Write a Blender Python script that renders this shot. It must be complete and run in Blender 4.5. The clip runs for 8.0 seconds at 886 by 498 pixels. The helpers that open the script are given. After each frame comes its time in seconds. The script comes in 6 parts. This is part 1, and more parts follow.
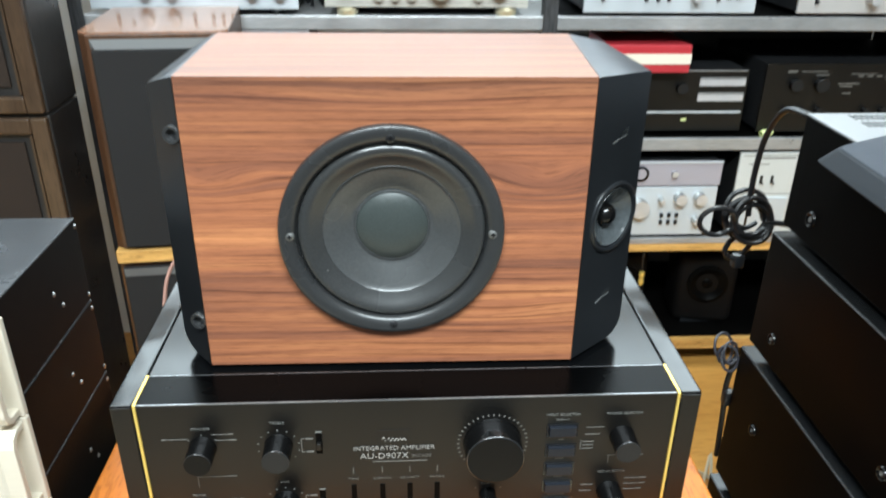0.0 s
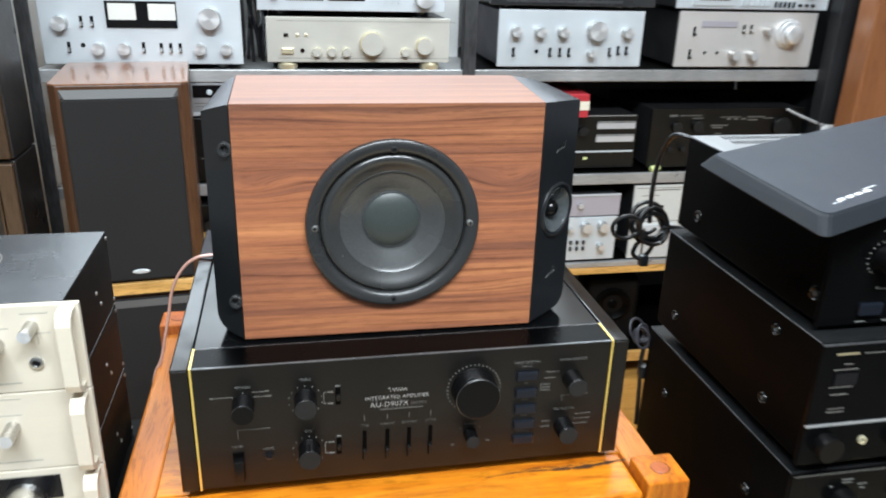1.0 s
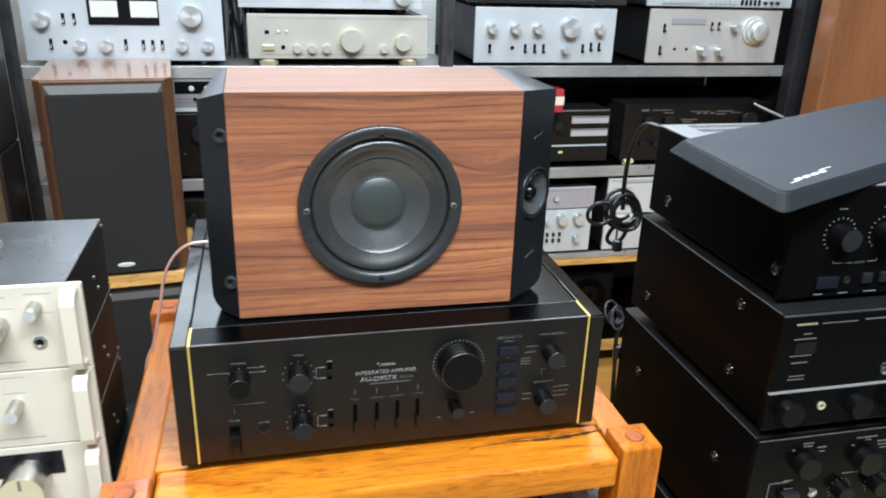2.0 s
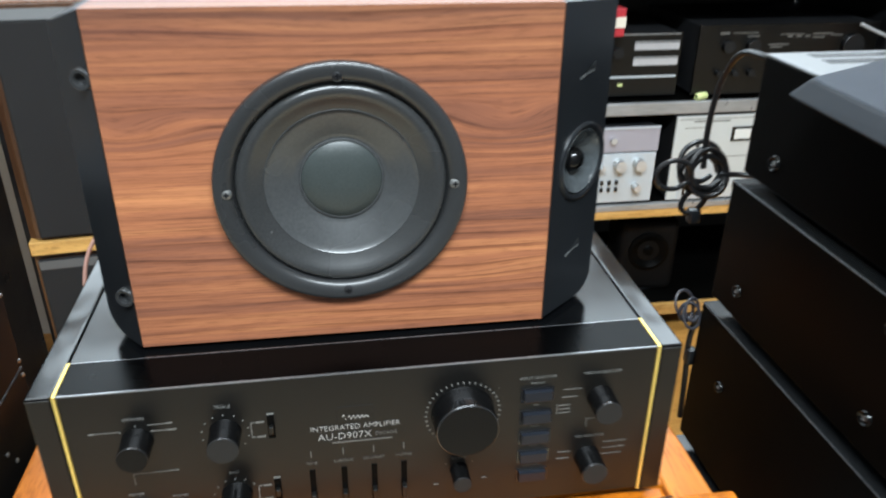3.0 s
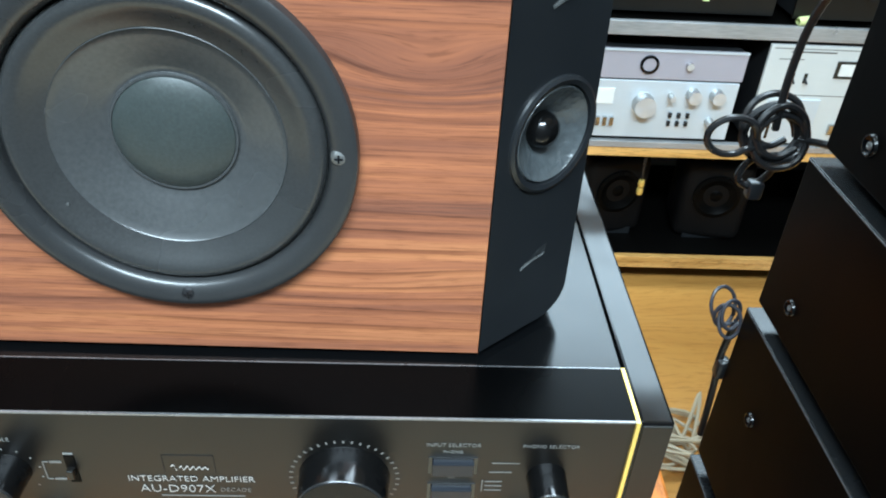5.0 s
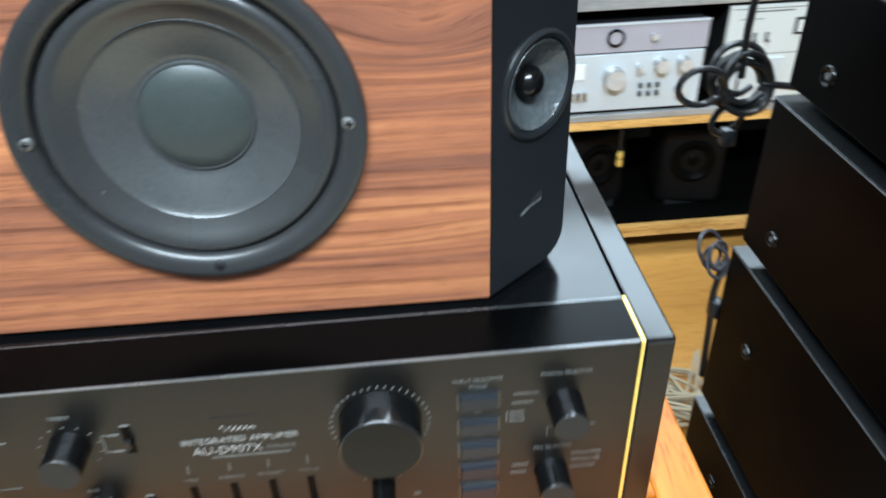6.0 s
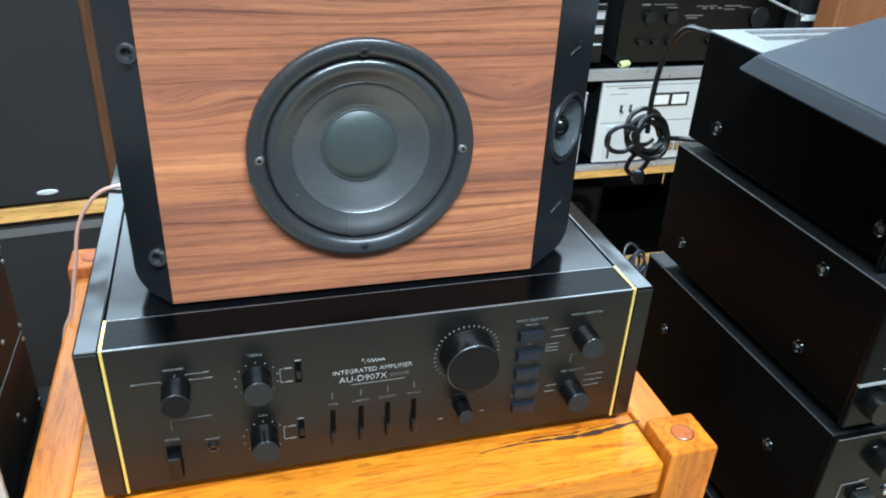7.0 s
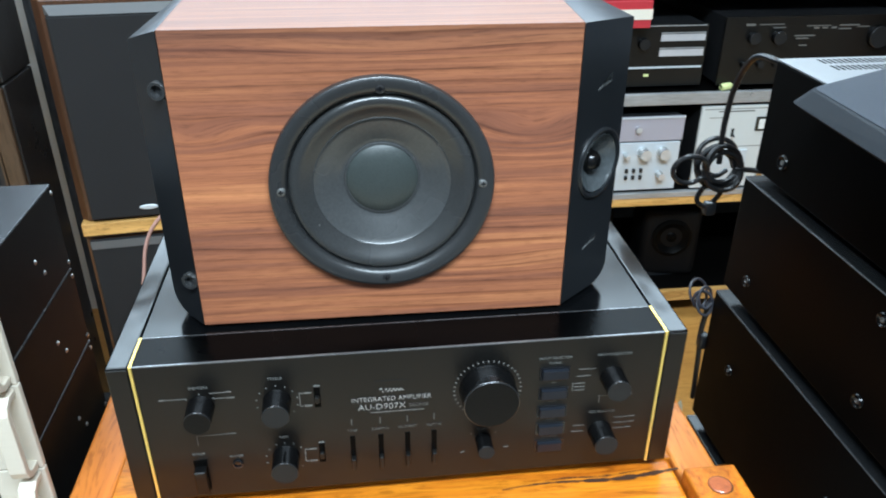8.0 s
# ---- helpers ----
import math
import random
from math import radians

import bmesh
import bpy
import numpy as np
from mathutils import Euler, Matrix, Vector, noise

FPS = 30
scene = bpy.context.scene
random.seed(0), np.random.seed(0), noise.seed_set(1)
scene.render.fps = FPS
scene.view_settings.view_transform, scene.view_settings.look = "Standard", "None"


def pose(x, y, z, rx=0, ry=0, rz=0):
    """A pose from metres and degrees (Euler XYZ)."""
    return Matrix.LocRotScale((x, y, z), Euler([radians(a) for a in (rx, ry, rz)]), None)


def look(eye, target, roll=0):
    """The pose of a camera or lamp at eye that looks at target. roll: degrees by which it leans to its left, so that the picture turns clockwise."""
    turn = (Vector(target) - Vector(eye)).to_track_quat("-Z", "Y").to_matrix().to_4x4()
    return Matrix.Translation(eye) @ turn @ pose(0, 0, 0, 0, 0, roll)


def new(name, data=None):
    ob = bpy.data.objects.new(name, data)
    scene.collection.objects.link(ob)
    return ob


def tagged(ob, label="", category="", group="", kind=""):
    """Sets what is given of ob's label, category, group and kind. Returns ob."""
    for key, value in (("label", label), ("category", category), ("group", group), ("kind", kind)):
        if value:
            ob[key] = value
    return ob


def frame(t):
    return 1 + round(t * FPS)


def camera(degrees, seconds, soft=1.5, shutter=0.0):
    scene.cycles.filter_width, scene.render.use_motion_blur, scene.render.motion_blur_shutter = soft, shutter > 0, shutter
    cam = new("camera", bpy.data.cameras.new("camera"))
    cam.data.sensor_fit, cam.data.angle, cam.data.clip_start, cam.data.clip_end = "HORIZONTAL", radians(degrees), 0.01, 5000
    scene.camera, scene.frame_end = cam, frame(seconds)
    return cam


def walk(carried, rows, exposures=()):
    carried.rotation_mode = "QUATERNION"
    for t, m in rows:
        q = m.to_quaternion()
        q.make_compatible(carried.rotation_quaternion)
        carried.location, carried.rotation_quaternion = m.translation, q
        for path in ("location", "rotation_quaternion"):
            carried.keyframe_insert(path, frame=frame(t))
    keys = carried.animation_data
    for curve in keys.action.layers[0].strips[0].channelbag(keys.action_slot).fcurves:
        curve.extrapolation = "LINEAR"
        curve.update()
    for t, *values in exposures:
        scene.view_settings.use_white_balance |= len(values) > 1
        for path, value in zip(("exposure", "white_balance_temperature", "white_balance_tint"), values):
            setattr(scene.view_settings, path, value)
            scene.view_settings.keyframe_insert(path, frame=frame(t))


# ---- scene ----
cam = camera(60.0, 8.0, soft=1.9, shutter=0.5)
PATH = [
    (0, (-0.008, 0.013, 1.167), (0.105, 1.808, 0.293), 0.8),
    (0.3, (-0.013, -0.030, 1.168), (0.116, 1.809, 0.394), 0.2),
    (0.5, (-0.03, -0.055, 1.174), (0.145, 1.79, 0.42), -0.0),
    (1, (-0.108, -0.163, 1.178), (0.266, 1.66, 0.445), 1.8),
    (1.2, (-0.143, -0.201, 1.174), (0.294, 1.618, 0.465), 2.7),
    (1.5, (-0.159, -0.234, 1.18), (0.29, 1.577, 0.461), 2.7),
    (1.7, (-0.155, -0.235, 1.181), (0.301, 1.574, 0.461), 2.3),
    (2.8, (-0.027, 0.001, 1.13), (0.284, 1.786, 0.284), 0.7),
    (3, (-0.024, 0.055, 1.12), (0.264, 1.817, 0.219), 0.6),
    (3.3, (-0.055, 0.168, 1.099), (0.300, 1.854, 0.084), 1.6),
    (3.5, (-0.065, 0.215, 1.086), (0.362, 1.845, 0.007), 2.9),
    (3.8, (-0.065, 0.255, 1.079), (0.460, 1.811, -0.062), 5.1),
    (4, (-0.041, 0.258, 1.081), (0.435, 1.824, -0.07), 6.1),
    (4.2, (-0.020, 0.258, 1.085), (0.403, 1.831, -0.077), 7.3),
    (4.5, (0.045, 0.246, 1.085), (0.289, 1.866, -0.062), 6.6),
    (4.6, (0.068, 0.246, 1.083), (0.243, 1.878, -0.058), 5.9),
    (4.7, (0.078, 0.243, 1.085), (0.225, 1.884, -0.048), 5.4),
    (5.8, (0.117, 0.222, 1.081), (0.115, 1.869, -0.054), -2.8),
    (6, (0.081, 0.193, 1.082), (0.205, 1.838, -0.049), -2.0),
    (6.3, (-0.008, 0.118, 1.099), (0.363, 1.772, 0.039), -0.9),
    (6.5, (-0.063, 0.07, 1.123), (0.412, 1.724, 0.105), 0.0),
    (6.8, (-0.105, 0.029, 1.134), (0.425, 1.693, 0.158), 2.1),
    (7, (-0.111, 0.013, 1.142), (0.404, 1.682, 0.168), 3.1),
    (7.3, (-0.103, -0.012, 1.151), (0.346, 1.691, 0.204), 3.0),
    (7.5, (-0.072, -0.02, 1.161), (0.279, 1.705, 0.211), 2.2),
    (8, (-0.034, 0.004, 1.157), (0.182, 1.752, 0.21), 0.3),
]
EXPOSURES = ((0.0, 0.16, 6300, 6), (0.5, 0.09, 6500, 9), (1.0, -0.04, 6350, 11), (1.7, -0.09, 6250, 11), (2.8, 0.03, 6200, 9), (3.5, -0.11, 6300, 9), (4.0, 0.02, 5800, 5), (4.5, 0.25, 5600, 1), (4.7, 0.25, 5600, 1), (6.0, 0.29, 5800, 5), (7.0, 0.23, 5550, 3), (7.5, 0.09, 5300, 3), (8.0, -0.06, 5700, 5))
walk(cam, [(t, look(eye, target, roll)) for t, eye, target, roll in PATH], EXPOSURES)

# ---- world and light ----
world = bpy.data.worlds.new("world")
scene.world = world
world.use_nodes = True
world.node_tree.nodes["Background"].inputs[0].default_value = (0.55, 0.6, 0.68, 1)
world.node_tree.nodes["Background"].inputs[1].default_value = 0.25


def ceiling_lamp(x, y, z, w, d, power, color=(0.87, 0.96, 1.0)):
    data = bpy.data.lights.new("ceiling_panel_light", "AREA")
    data.shape, data.size, data.size_y, data.energy, data.color = "RECTANGLE", w, d, power, color
    ob = new("ceiling_panel_light", data)
    ob.matrix_world = pose(x, y, z)
    return ob


for lx, ly, w, d, power in ((0.0, -0.70, 1.8, 0.45, 172), (-0.65, 0.75, 0.6, 0.9, 15), (0.62, 1.15, 0.6, 0.7, 26), (0.45, 2.8, 4.0, 1.0, 125), (-0.2, 4.35, 3.4, 1.2, 85)):
    ceiling_lamp(lx, ly, 2.56, w, d, power, (0.80, 0.93, 1.0) if ly > 2 else (0.87, 0.96, 1.0))


# ---- materials ----
def mat_base(name, color, rough=0.5, metal=0.0, spec=0.5, coat=0.0, coat_rough=0.1):
    m = bpy.data.materials.new(name)
    m.use_nodes = True
    b = m.node_tree.nodes["Principled BSDF"]
    b.inputs["Base Color"].default_value = (*color, 1)
    b.inputs["Roughness"].default_value = rough
    b.inputs["Metallic"].default_value = metal
    b.inputs["Specular IOR Level"].default_value = spec
    b.inputs["Coat Weight"].default_value = coat
    b.inputs["Coat Roughness"].default_value = coat_rough
    return m, m.node_tree, b


def node(nt, kind, **values):
    n = nt.nodes.new(kind)
    for key, value in values.items():
        n.inputs[key].default_value = value
    return n


def coords(nt, scale):
    tc = nt.nodes.new("ShaderNodeTexCoord")
    mp = nt.nodes.new("ShaderNodeMapping")
    mp.inputs["Scale"].default_value = scale
    nt.links.new(tc.outputs["Object"], mp.inputs["Vector"])
    return mp.outputs["Vector"]


def ramp(nt, fac, stops):
    r = nt.nodes.new("ShaderNodeValToRGB")
    while len(r.color_ramp.elements) < len(stops):
        r.color_ramp.elements.new(0.5)
    for e, (p, c) in zip(r.color_ramp.elements, stops):
        e.position, e.color = p, (*c, 1)
    nt.links.new(fac, r.inputs["Fac"])
    return r.outputs["Color"]


def worn(name, color, rough=0.5, metal=0.0, spec=0.5, grain=(60, 60, 60), vary=0.25, rough_vary=0.15, bump=0.05, coat=0.0, detail=5.0):
    """A painted, cast or brushed surface: fine grain and large smudges in colour, gloss and relief."""
    m, nt, b = mat_base(name, color, rough, metal, spec, coat)
    fine = node(nt, "ShaderNodeTexNoise", Scale=9.0, Detail=detail)
    nt.links.new(coords(nt, grain), fine.inputs["Vector"])
    big = node(nt, "ShaderNodeTexNoise", Scale=7.0, Detail=4.0, Roughness=0.6)
    nt.links.new(coords(nt, (1, 1, 1)), big.inputs["Vector"])
    both = nt.nodes.new("ShaderNodeMath")
    both.operation = "ADD"
    nt.links.new(fine.outputs["Fac"], both.inputs[0])
    nt.links.new(big.outputs["Fac"], both.inputs[1])
    lo, hi = [c * (1 - vary) for c in color], [min(1, c * (1 + vary)) for c in color]
    half = nt.nodes.new("ShaderNodeMath")
    half.operation = "MULTIPLY"
    half.inputs[1].default_value = 0.5
    nt.links.new(both.outputs[0], half.inputs[0])
    nt.links.new(ramp(nt, half.outputs[0], ((0.3, lo), (0.7, hi))), b.inputs["Base Color"])
    mr = nt.nodes.new("ShaderNodeMapRange")
    mr.inputs["From Min"].default_value, mr.inputs["From Max"].default_value = 0.3, 0.7
    mr.inputs["To Min"].default_value, mr.inputs["To Max"].default_value = max(0.03, rough - rough_vary), min(1, rough + rough_vary)
    nt.links.new(big.outputs["Fac"], mr.inputs["Value"])
    nt.links.new(mr.outputs["Result"], b.inputs["Roughness"])
    bp = node(nt, "ShaderNodeBump", Strength=bump, Distance=0.002)
    nt.links.new(fine.outputs["Fac"], bp.inputs["Height"])
    nt.links.new(bp.outputs["Normal"], b.inputs["Normal"])
    return m


def wood(name, stops, axis="x", rough=0.4, coat=0.0, streak=14.0, wave=2.2, knots=0.12, bump=0.08, spec=0.5, length=0.55, tone=0.35, pore=0.55):
    """Grain along one axis: wide wavy bands, narrow streaks and short dark pores."""
    m, nt, b = mat_base(name, stops[1][1], rough, 0.0, spec, coat, 0.08)
    along = {"x": (length, 4, 4), "y": (4, length, 4), "z": (4, 4, length)}[axis]
    v = coords(nt, along)
    warp = node(nt, "ShaderNodeTexNoise", Scale=wave, Detail=3.0)
    nt.links.new(v, warp.inputs["Vector"])
    mix = nt.nodes.new("ShaderNodeVectorMath")
    mix.operation = "SCALE"
    mix.inputs["Scale"].default_value = knots * 4
    nt.links.new(warp.outputs["Color"], mix.inputs[0])
    add = nt.nodes.new("ShaderNodeVectorMath")
    nt.links.new(v, add.inputs[0])
    nt.links.new(mix.outputs[0], add.inputs[1])
    bands = node(nt, "ShaderNodeTexNoise", Scale=streak * 0.45, Detail=6.0, Roughness=0.62)
    nt.links.new(add.outputs[0], bands.inputs["Vector"])
    pores = node(nt, "ShaderNodeTexNoise", Scale=streak * 5, Detail=3.0, Roughness=0.7)
    nt.links.new(add.outputs[0], pores.inputs["Vector"])
    col = ramp(nt, bands.outputs["Fac"], stops)
    dark = ramp(nt, pores.outputs["Fac"], ((0.37, (pore, pore * 0.92, pore * 0.84)), (0.5, (1, 1, 1))))
    mul = nt.nodes.new("ShaderNodeMix")
    mul.data_type, mul.blend_type = "RGBA", "MULTIPLY"
    mul.inputs["Factor"].default_value = 0.75
    nt.links.new(col, mul.inputs["A"])
    nt.links.new(dark, mul.inputs["B"])
    broad = node(nt, "ShaderNodeTexNoise", Scale=streak * 0.16, Detail=2.0)
    nt.links.new(add.outputs[0], broad.inputs["Vector"])
    shade = ramp(nt, broad.outputs["Fac"], ((0.36, (0.62, 0.60, 0.68)), (0.5, (0.95, 0.93, 0.95)), (0.64, (1.28, 1.22, 1.05))))
    tint = nt.nodes.new("ShaderNodeMix")
    tint.data_type, tint.blend_type = "RGBA", "MULTIPLY"
    tint.inputs["Factor"].default_value = tone
    nt.links.new(mul.outputs["Result"], tint.inputs["A"])
    nt.links.new(shade, tint.inputs["B"])
    nt.links.new(tint.outputs["Result"], b.inputs["Base Color"])
    bp = node(nt, "ShaderNodeBump", Strength=bump, Distance=0.001)
    nt.links.new(pores.outputs["Fac"], bp.inputs["Height"])
    nt.links.new(bp.outputs["Normal"], b.inputs["Normal"])
    return m


def walnut_vinyl(figures):
    """Printed walnut: tone bands, ring lines that swell round old branches, thin streaks and short pores, all along x."""
    m, nt, b = mat_base("walnut_vinyl", (0.25, 0.1, 0.06), 0.44, 0.0, 0.36, 0.08, 0.30)
    L = nt.links.new

    def noise_of(vec, scale, detail=3.0, rough=0.6):
        n = node(nt, "ShaderNodeTexNoise", Scale=scale, Detail=detail, Roughness=rough)
        L(vec, n.inputs["Vector"])
        return n.outputs["Fac"]

    def math_of(op, a, c):
        n = nt.nodes.new("ShaderNodeMath")
        n.operation = op
        for k, v in enumerate((a, c)):
            if isinstance(v, (int, float)):
                n.inputs[k].default_value = v
            else:
                L(v, n.inputs[k])
        return n.outputs[0]

    def span(v, a, c, lo, hi):
        n = nt.nodes.new("ShaderNodeMapRange")
        n.interpolation_type = "SMOOTHSTEP"
        for key, q in (("From Min", a), ("From Max", c), ("To Min", lo), ("To Max", hi)):
            n.inputs[key].default_value = q
        L(v, n.inputs["Value"])
        return n.outputs["Result"]

    def multiply(a, c, fac=1.0):
        n = nt.nodes.new("ShaderNodeMix")
        n.data_type, n.blend_type = "RGBA", "MULTIPLY"
        if isinstance(fac, float):
            n.inputs["Factor"].default_value = fac
        else:
            L(fac, n.inputs["Factor"])
        L(a, n.inputs["A"])
        L(c, n.inputs["B"])
        return n.outputs["Result"]

    vec = coords(nt, (1, 1, 1))
    for fx, fz, wide, tall, swell in figures:
        off = nt.nodes.new("ShaderNodeMapping")
        off.inputs["Location"].default_value, off.inputs["Scale"].default_value = (-fx / wide, 0, -fz / tall), (1 / wide, 0, 1 / tall)
        L(coords(nt, (1, 1, 1)), off.inputs["Vector"])
        far = nt.nodes.new("ShaderNodeVectorMath")
        far.operation = "LENGTH"
        L(off.outputs[0], far.inputs[0])
        lift = nt.nodes.new("ShaderNodeCombineXYZ")
        L(span(far.outputs["Value"], 1.0, 0.0, 0.0, swell), lift.inputs["Z"])
        more = nt.nodes.new("ShaderNodeVectorMath")
        L(vec, more.inputs[0])
        L(lift.outputs[0], more.inputs[1])
        vec = more.outputs[0]

    def stretched(x, yz):
        mp = nt.nodes.new("ShaderNodeMapping")
        mp.inputs["Scale"].default_value = (x, yz, yz)
        L(vec, mp.inputs["Vector"])
        return mp.outputs["Vector"]

    tone = noise_of(stretched(1.2, 42), 1.0, 2.0, 0.55)
    fine = noise_of(stretched(3.5, 190), 1.0, 5.0, 0.66)
    broad = noise_of(stretched(0.8, 15), 1.0, 1.0, 0.5)
    both = math_of("ADD", math_of("ADD", math_of("MULTIPLY", tone, 0.38), math_of("MULTIPLY", fine, 0.40)), math_of("MULTIPLY", broad, 0.22))
    col = ramp(nt, both, ((0.37, (0.110, 0.047, 0.033)), (0.455, (0.212, 0.081, 0.044)), (0.53, (0.304, 0.114, 0.053)), (0.63, (0.425, 0.174, 0.074))))
    wave = node(nt, "ShaderNodeTexWave", Scale=32.0, Distortion=9.0, Detail=3.0)
    wave.inputs["Detail Scale"].default_value, wave.inputs["Detail Roughness"].default_value = 0.42, 0.55
    wave.wave_type, wave.bands_direction, wave.wave_profile = "BANDS", "Z", "SAW"
    L(stretched(0.10, 1), wave.inputs["Vector"])
    rings = ramp(nt, wave.outputs["Fac"], ((0.0, (0.94, 0.94, 0.96)), (0.62, (1.06, 1.05, 1.04)), (0.86, (0.78, 0.74, 0.72)), (0.97, (0.46, 0.42, 0.42)), (1.0, (0.9, 0.9, 0.9))))
    where = span(noise_of(stretched(4.5, 22), 1.0, 2.0), 0.38, 0.60, 0.30, 1.0)
    col = multiply(col, rings, where)
    pores = noise_of(stretched(55, 1500), 1.0, 2.0, 0.6)
    col = multiply(col, ramp(nt, pores, ((0.34, (0.50, 0.47, 0.46)), (0.46, (1, 1, 1)))), 0.55)
    streaks = noise_of(stretched(9, 520), 1.0, 3.0, 0.65)
    col = multiply(col, ramp(nt, streaks, ((0.33, (0.58, 0.55, 0.55)), (0.47, (1, 1, 1)), (0.7, (1.10, 1.09, 1.06)))), 0.62)
    # a darker printed strip along the upper edge, a paler one across the middle; the last stop dims and greys the top
    # face to offset the strong light on it
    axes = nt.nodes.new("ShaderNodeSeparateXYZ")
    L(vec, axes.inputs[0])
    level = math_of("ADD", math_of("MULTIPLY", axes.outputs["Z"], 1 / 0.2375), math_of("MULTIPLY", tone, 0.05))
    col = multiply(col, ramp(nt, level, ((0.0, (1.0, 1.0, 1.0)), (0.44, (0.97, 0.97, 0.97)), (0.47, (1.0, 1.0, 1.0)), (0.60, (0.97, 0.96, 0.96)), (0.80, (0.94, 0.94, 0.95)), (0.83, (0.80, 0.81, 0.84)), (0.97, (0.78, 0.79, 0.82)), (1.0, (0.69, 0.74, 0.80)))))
    L(col, b.inputs["Base Color"])
    bp = node(nt, "ShaderNodeBump", Strength=0.03, Distance=0.001)
    L(pores, bp.inputs["Height"])
    L(bp.outputs["Normal"], b.inputs["Normal"])
    return m


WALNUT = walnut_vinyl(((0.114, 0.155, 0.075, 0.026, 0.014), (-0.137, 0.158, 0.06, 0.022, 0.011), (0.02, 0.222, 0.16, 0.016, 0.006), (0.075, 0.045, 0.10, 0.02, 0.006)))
TEAK = wood("lacquered_hardwood_x", ((0.27, (0.189, 0.036, 0.0026)), (0.40, (0.378, 0.105, 0.0060)), (0.52, (0.533, 0.182, 0.0103)), (0.64, (0.482, 0.146, 0.0077)), (0.80, (0.284, 0.058, 0.0043))), "x", 0.32, 0.0, 19, 3.0, 0.26, length=0.28, tone=0.8, pore=0.45, spec=0.26)
TEAK_Y = wood("lacquered_hardwood_y", ((0.25, (0.34, 0.092, 0.014)), (0.45, (0.47, 0.150, 0.024)), (0.62, (0.55, 0.190, 0.032)), (0.8, (0.38, 0.112, 0.018))), "y", 0.36, 0.0, 9, 1.6, 0.25, spec=0.26, tone=0.5)
TEAK_POST = wood("reddish_hardwood_post", ((0.25, (0.24, 0.052, 0.014)), (0.45, (0.41, 0.112, 0.026)), (0.62, (0.51, 0.162, 0.036)), (0.8, (0.31, 0.070, 0.016))), "z", 0.30, 0.2, 9, 2.4, 0.35, spec=0.4)
TEAK_Z = wood("lacquered_hardwood_z", ((0.27, (0.180, 0.036, 0.0036)), (0.43, (0.387, 0.104, 0.0072)), (0.56, (0.504, 0.160, 0.0108)), (0.68, (0.423, 0.115, 0.0072)), (0.80, (0.252, 0.054, 0.0045))), "z", 0.32, 0.0, 16, 3.0, 0.55, pore=0.55, tone=0.75, spec=0.26)
END_GRAIN = wood("dowel_end_grain", ((0.3, (0.25, 0.058, 0.014)), (0.5, (0.40, 0.098, 0.024)), (0.7, (0.46, 0.125, 0.032))), "z", 0.35, 0.4, 30)
PALE_WOOD = wood("yellow_plank", ((0.3, (0.42, 0.23, 0.06)), (0.5, (0.62, 0.36, 0.11)), (0.7, (0.7, 0.43, 0.16))), "x", 0.4, 0.2, 12)
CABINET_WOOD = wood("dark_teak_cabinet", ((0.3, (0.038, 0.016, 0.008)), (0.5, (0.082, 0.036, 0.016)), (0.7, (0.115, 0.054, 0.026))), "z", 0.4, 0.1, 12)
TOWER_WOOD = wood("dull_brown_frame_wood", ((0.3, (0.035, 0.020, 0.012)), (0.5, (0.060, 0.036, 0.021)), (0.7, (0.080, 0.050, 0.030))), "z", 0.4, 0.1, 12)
# lighter copy of the cabinet teak, with the top's pale glare in its colour
CABINET_TOP = wood("teak_top_with_glare", ((0.3, (0.2, 0.085, 0.045)), (0.5, (0.3, 0.15, 0.085)), (0.7, (0.36, 0.19, 0.12))), "y", 0.22, 0.4, 10)
BROWN_DOOR = wood("brown_cupboard_veneer", ((0.3, (0.235, 0.090, 0.034)), (0.5, (0.29, 0.117, 0.045)), (0.7, (0.325, 0.136, 0.055))), "z", 0.32, 0.25, 5, pore=0.85)
FLOOR_WOOD = wood("orange_laminate_floor", ((0.3, (0.56, 0.275, 0.065)), (0.5, (0.63, 0.325, 0.080)), (0.7, (0.68, 0.36, 0.092))), "x", 0.32, 0.2, 6, tone=0.2, pore=0.8)
FLOOR_GREY = worn("pale_bounce_floor", (0.54, 0.43, 0.27), 0.45, 0, 0.4, (8, 8, 8), 0.25, 0.1, 0.05)
FLOOR_DARK = worn("dark_reflection_floor", (0.11, 0.10, 0.09), 0.9, 0, 0.2, (200, 200, 200), 0.3, 0.05, 0.3)
CRACK = worn("charred_crack", (0.045, 0.018, 0.008), 0.7, 0, 0.3, (80, 80, 80))
BLACK_FACE = worn("black_anodised_face", (0.0022, 0.0019, 0.0015), 0.38, 0.0, 0.55, (4, 120, 120), 0.2, 0.04, 0.003)
FACE_TOP = worn("black_anodised_top_edge", (0.0005, 0.00052, 0.0006), 0.27, 0.0, 0.055, (3, 160, 160), 0.2, 0.04, 0.002)
BLACK_LID = worn("black_enamel_lid", (0.0018, 0.0020, 0.0023), 0.16, 0.0, 0.32, (150, 150, 150), 0.2, 0.08, 0.004)
WORN_LID = worn("scuffed_black_lid", (0.010, 0.0105, 0.011), 0.2, 0.0, 0.3, (10, 90, 90), 0.4, 0.08, 0.01)
# scuffed black; the grey in its base stands for grazing reflection
GREY_LID = worn("scuffed_lid_with_glare", (0.060, 0.063, 0.068), 0.28, 0.25, 0.6, (10, 90, 90), 0.4, 0.10, 0.02)
WORN_EDGE = worn("worn_bright_fold", (0.26, 0.26, 0.27), 0.25, 0.8, 0.6, (60, 5, 60), 0.5, 0.1, 0.05)
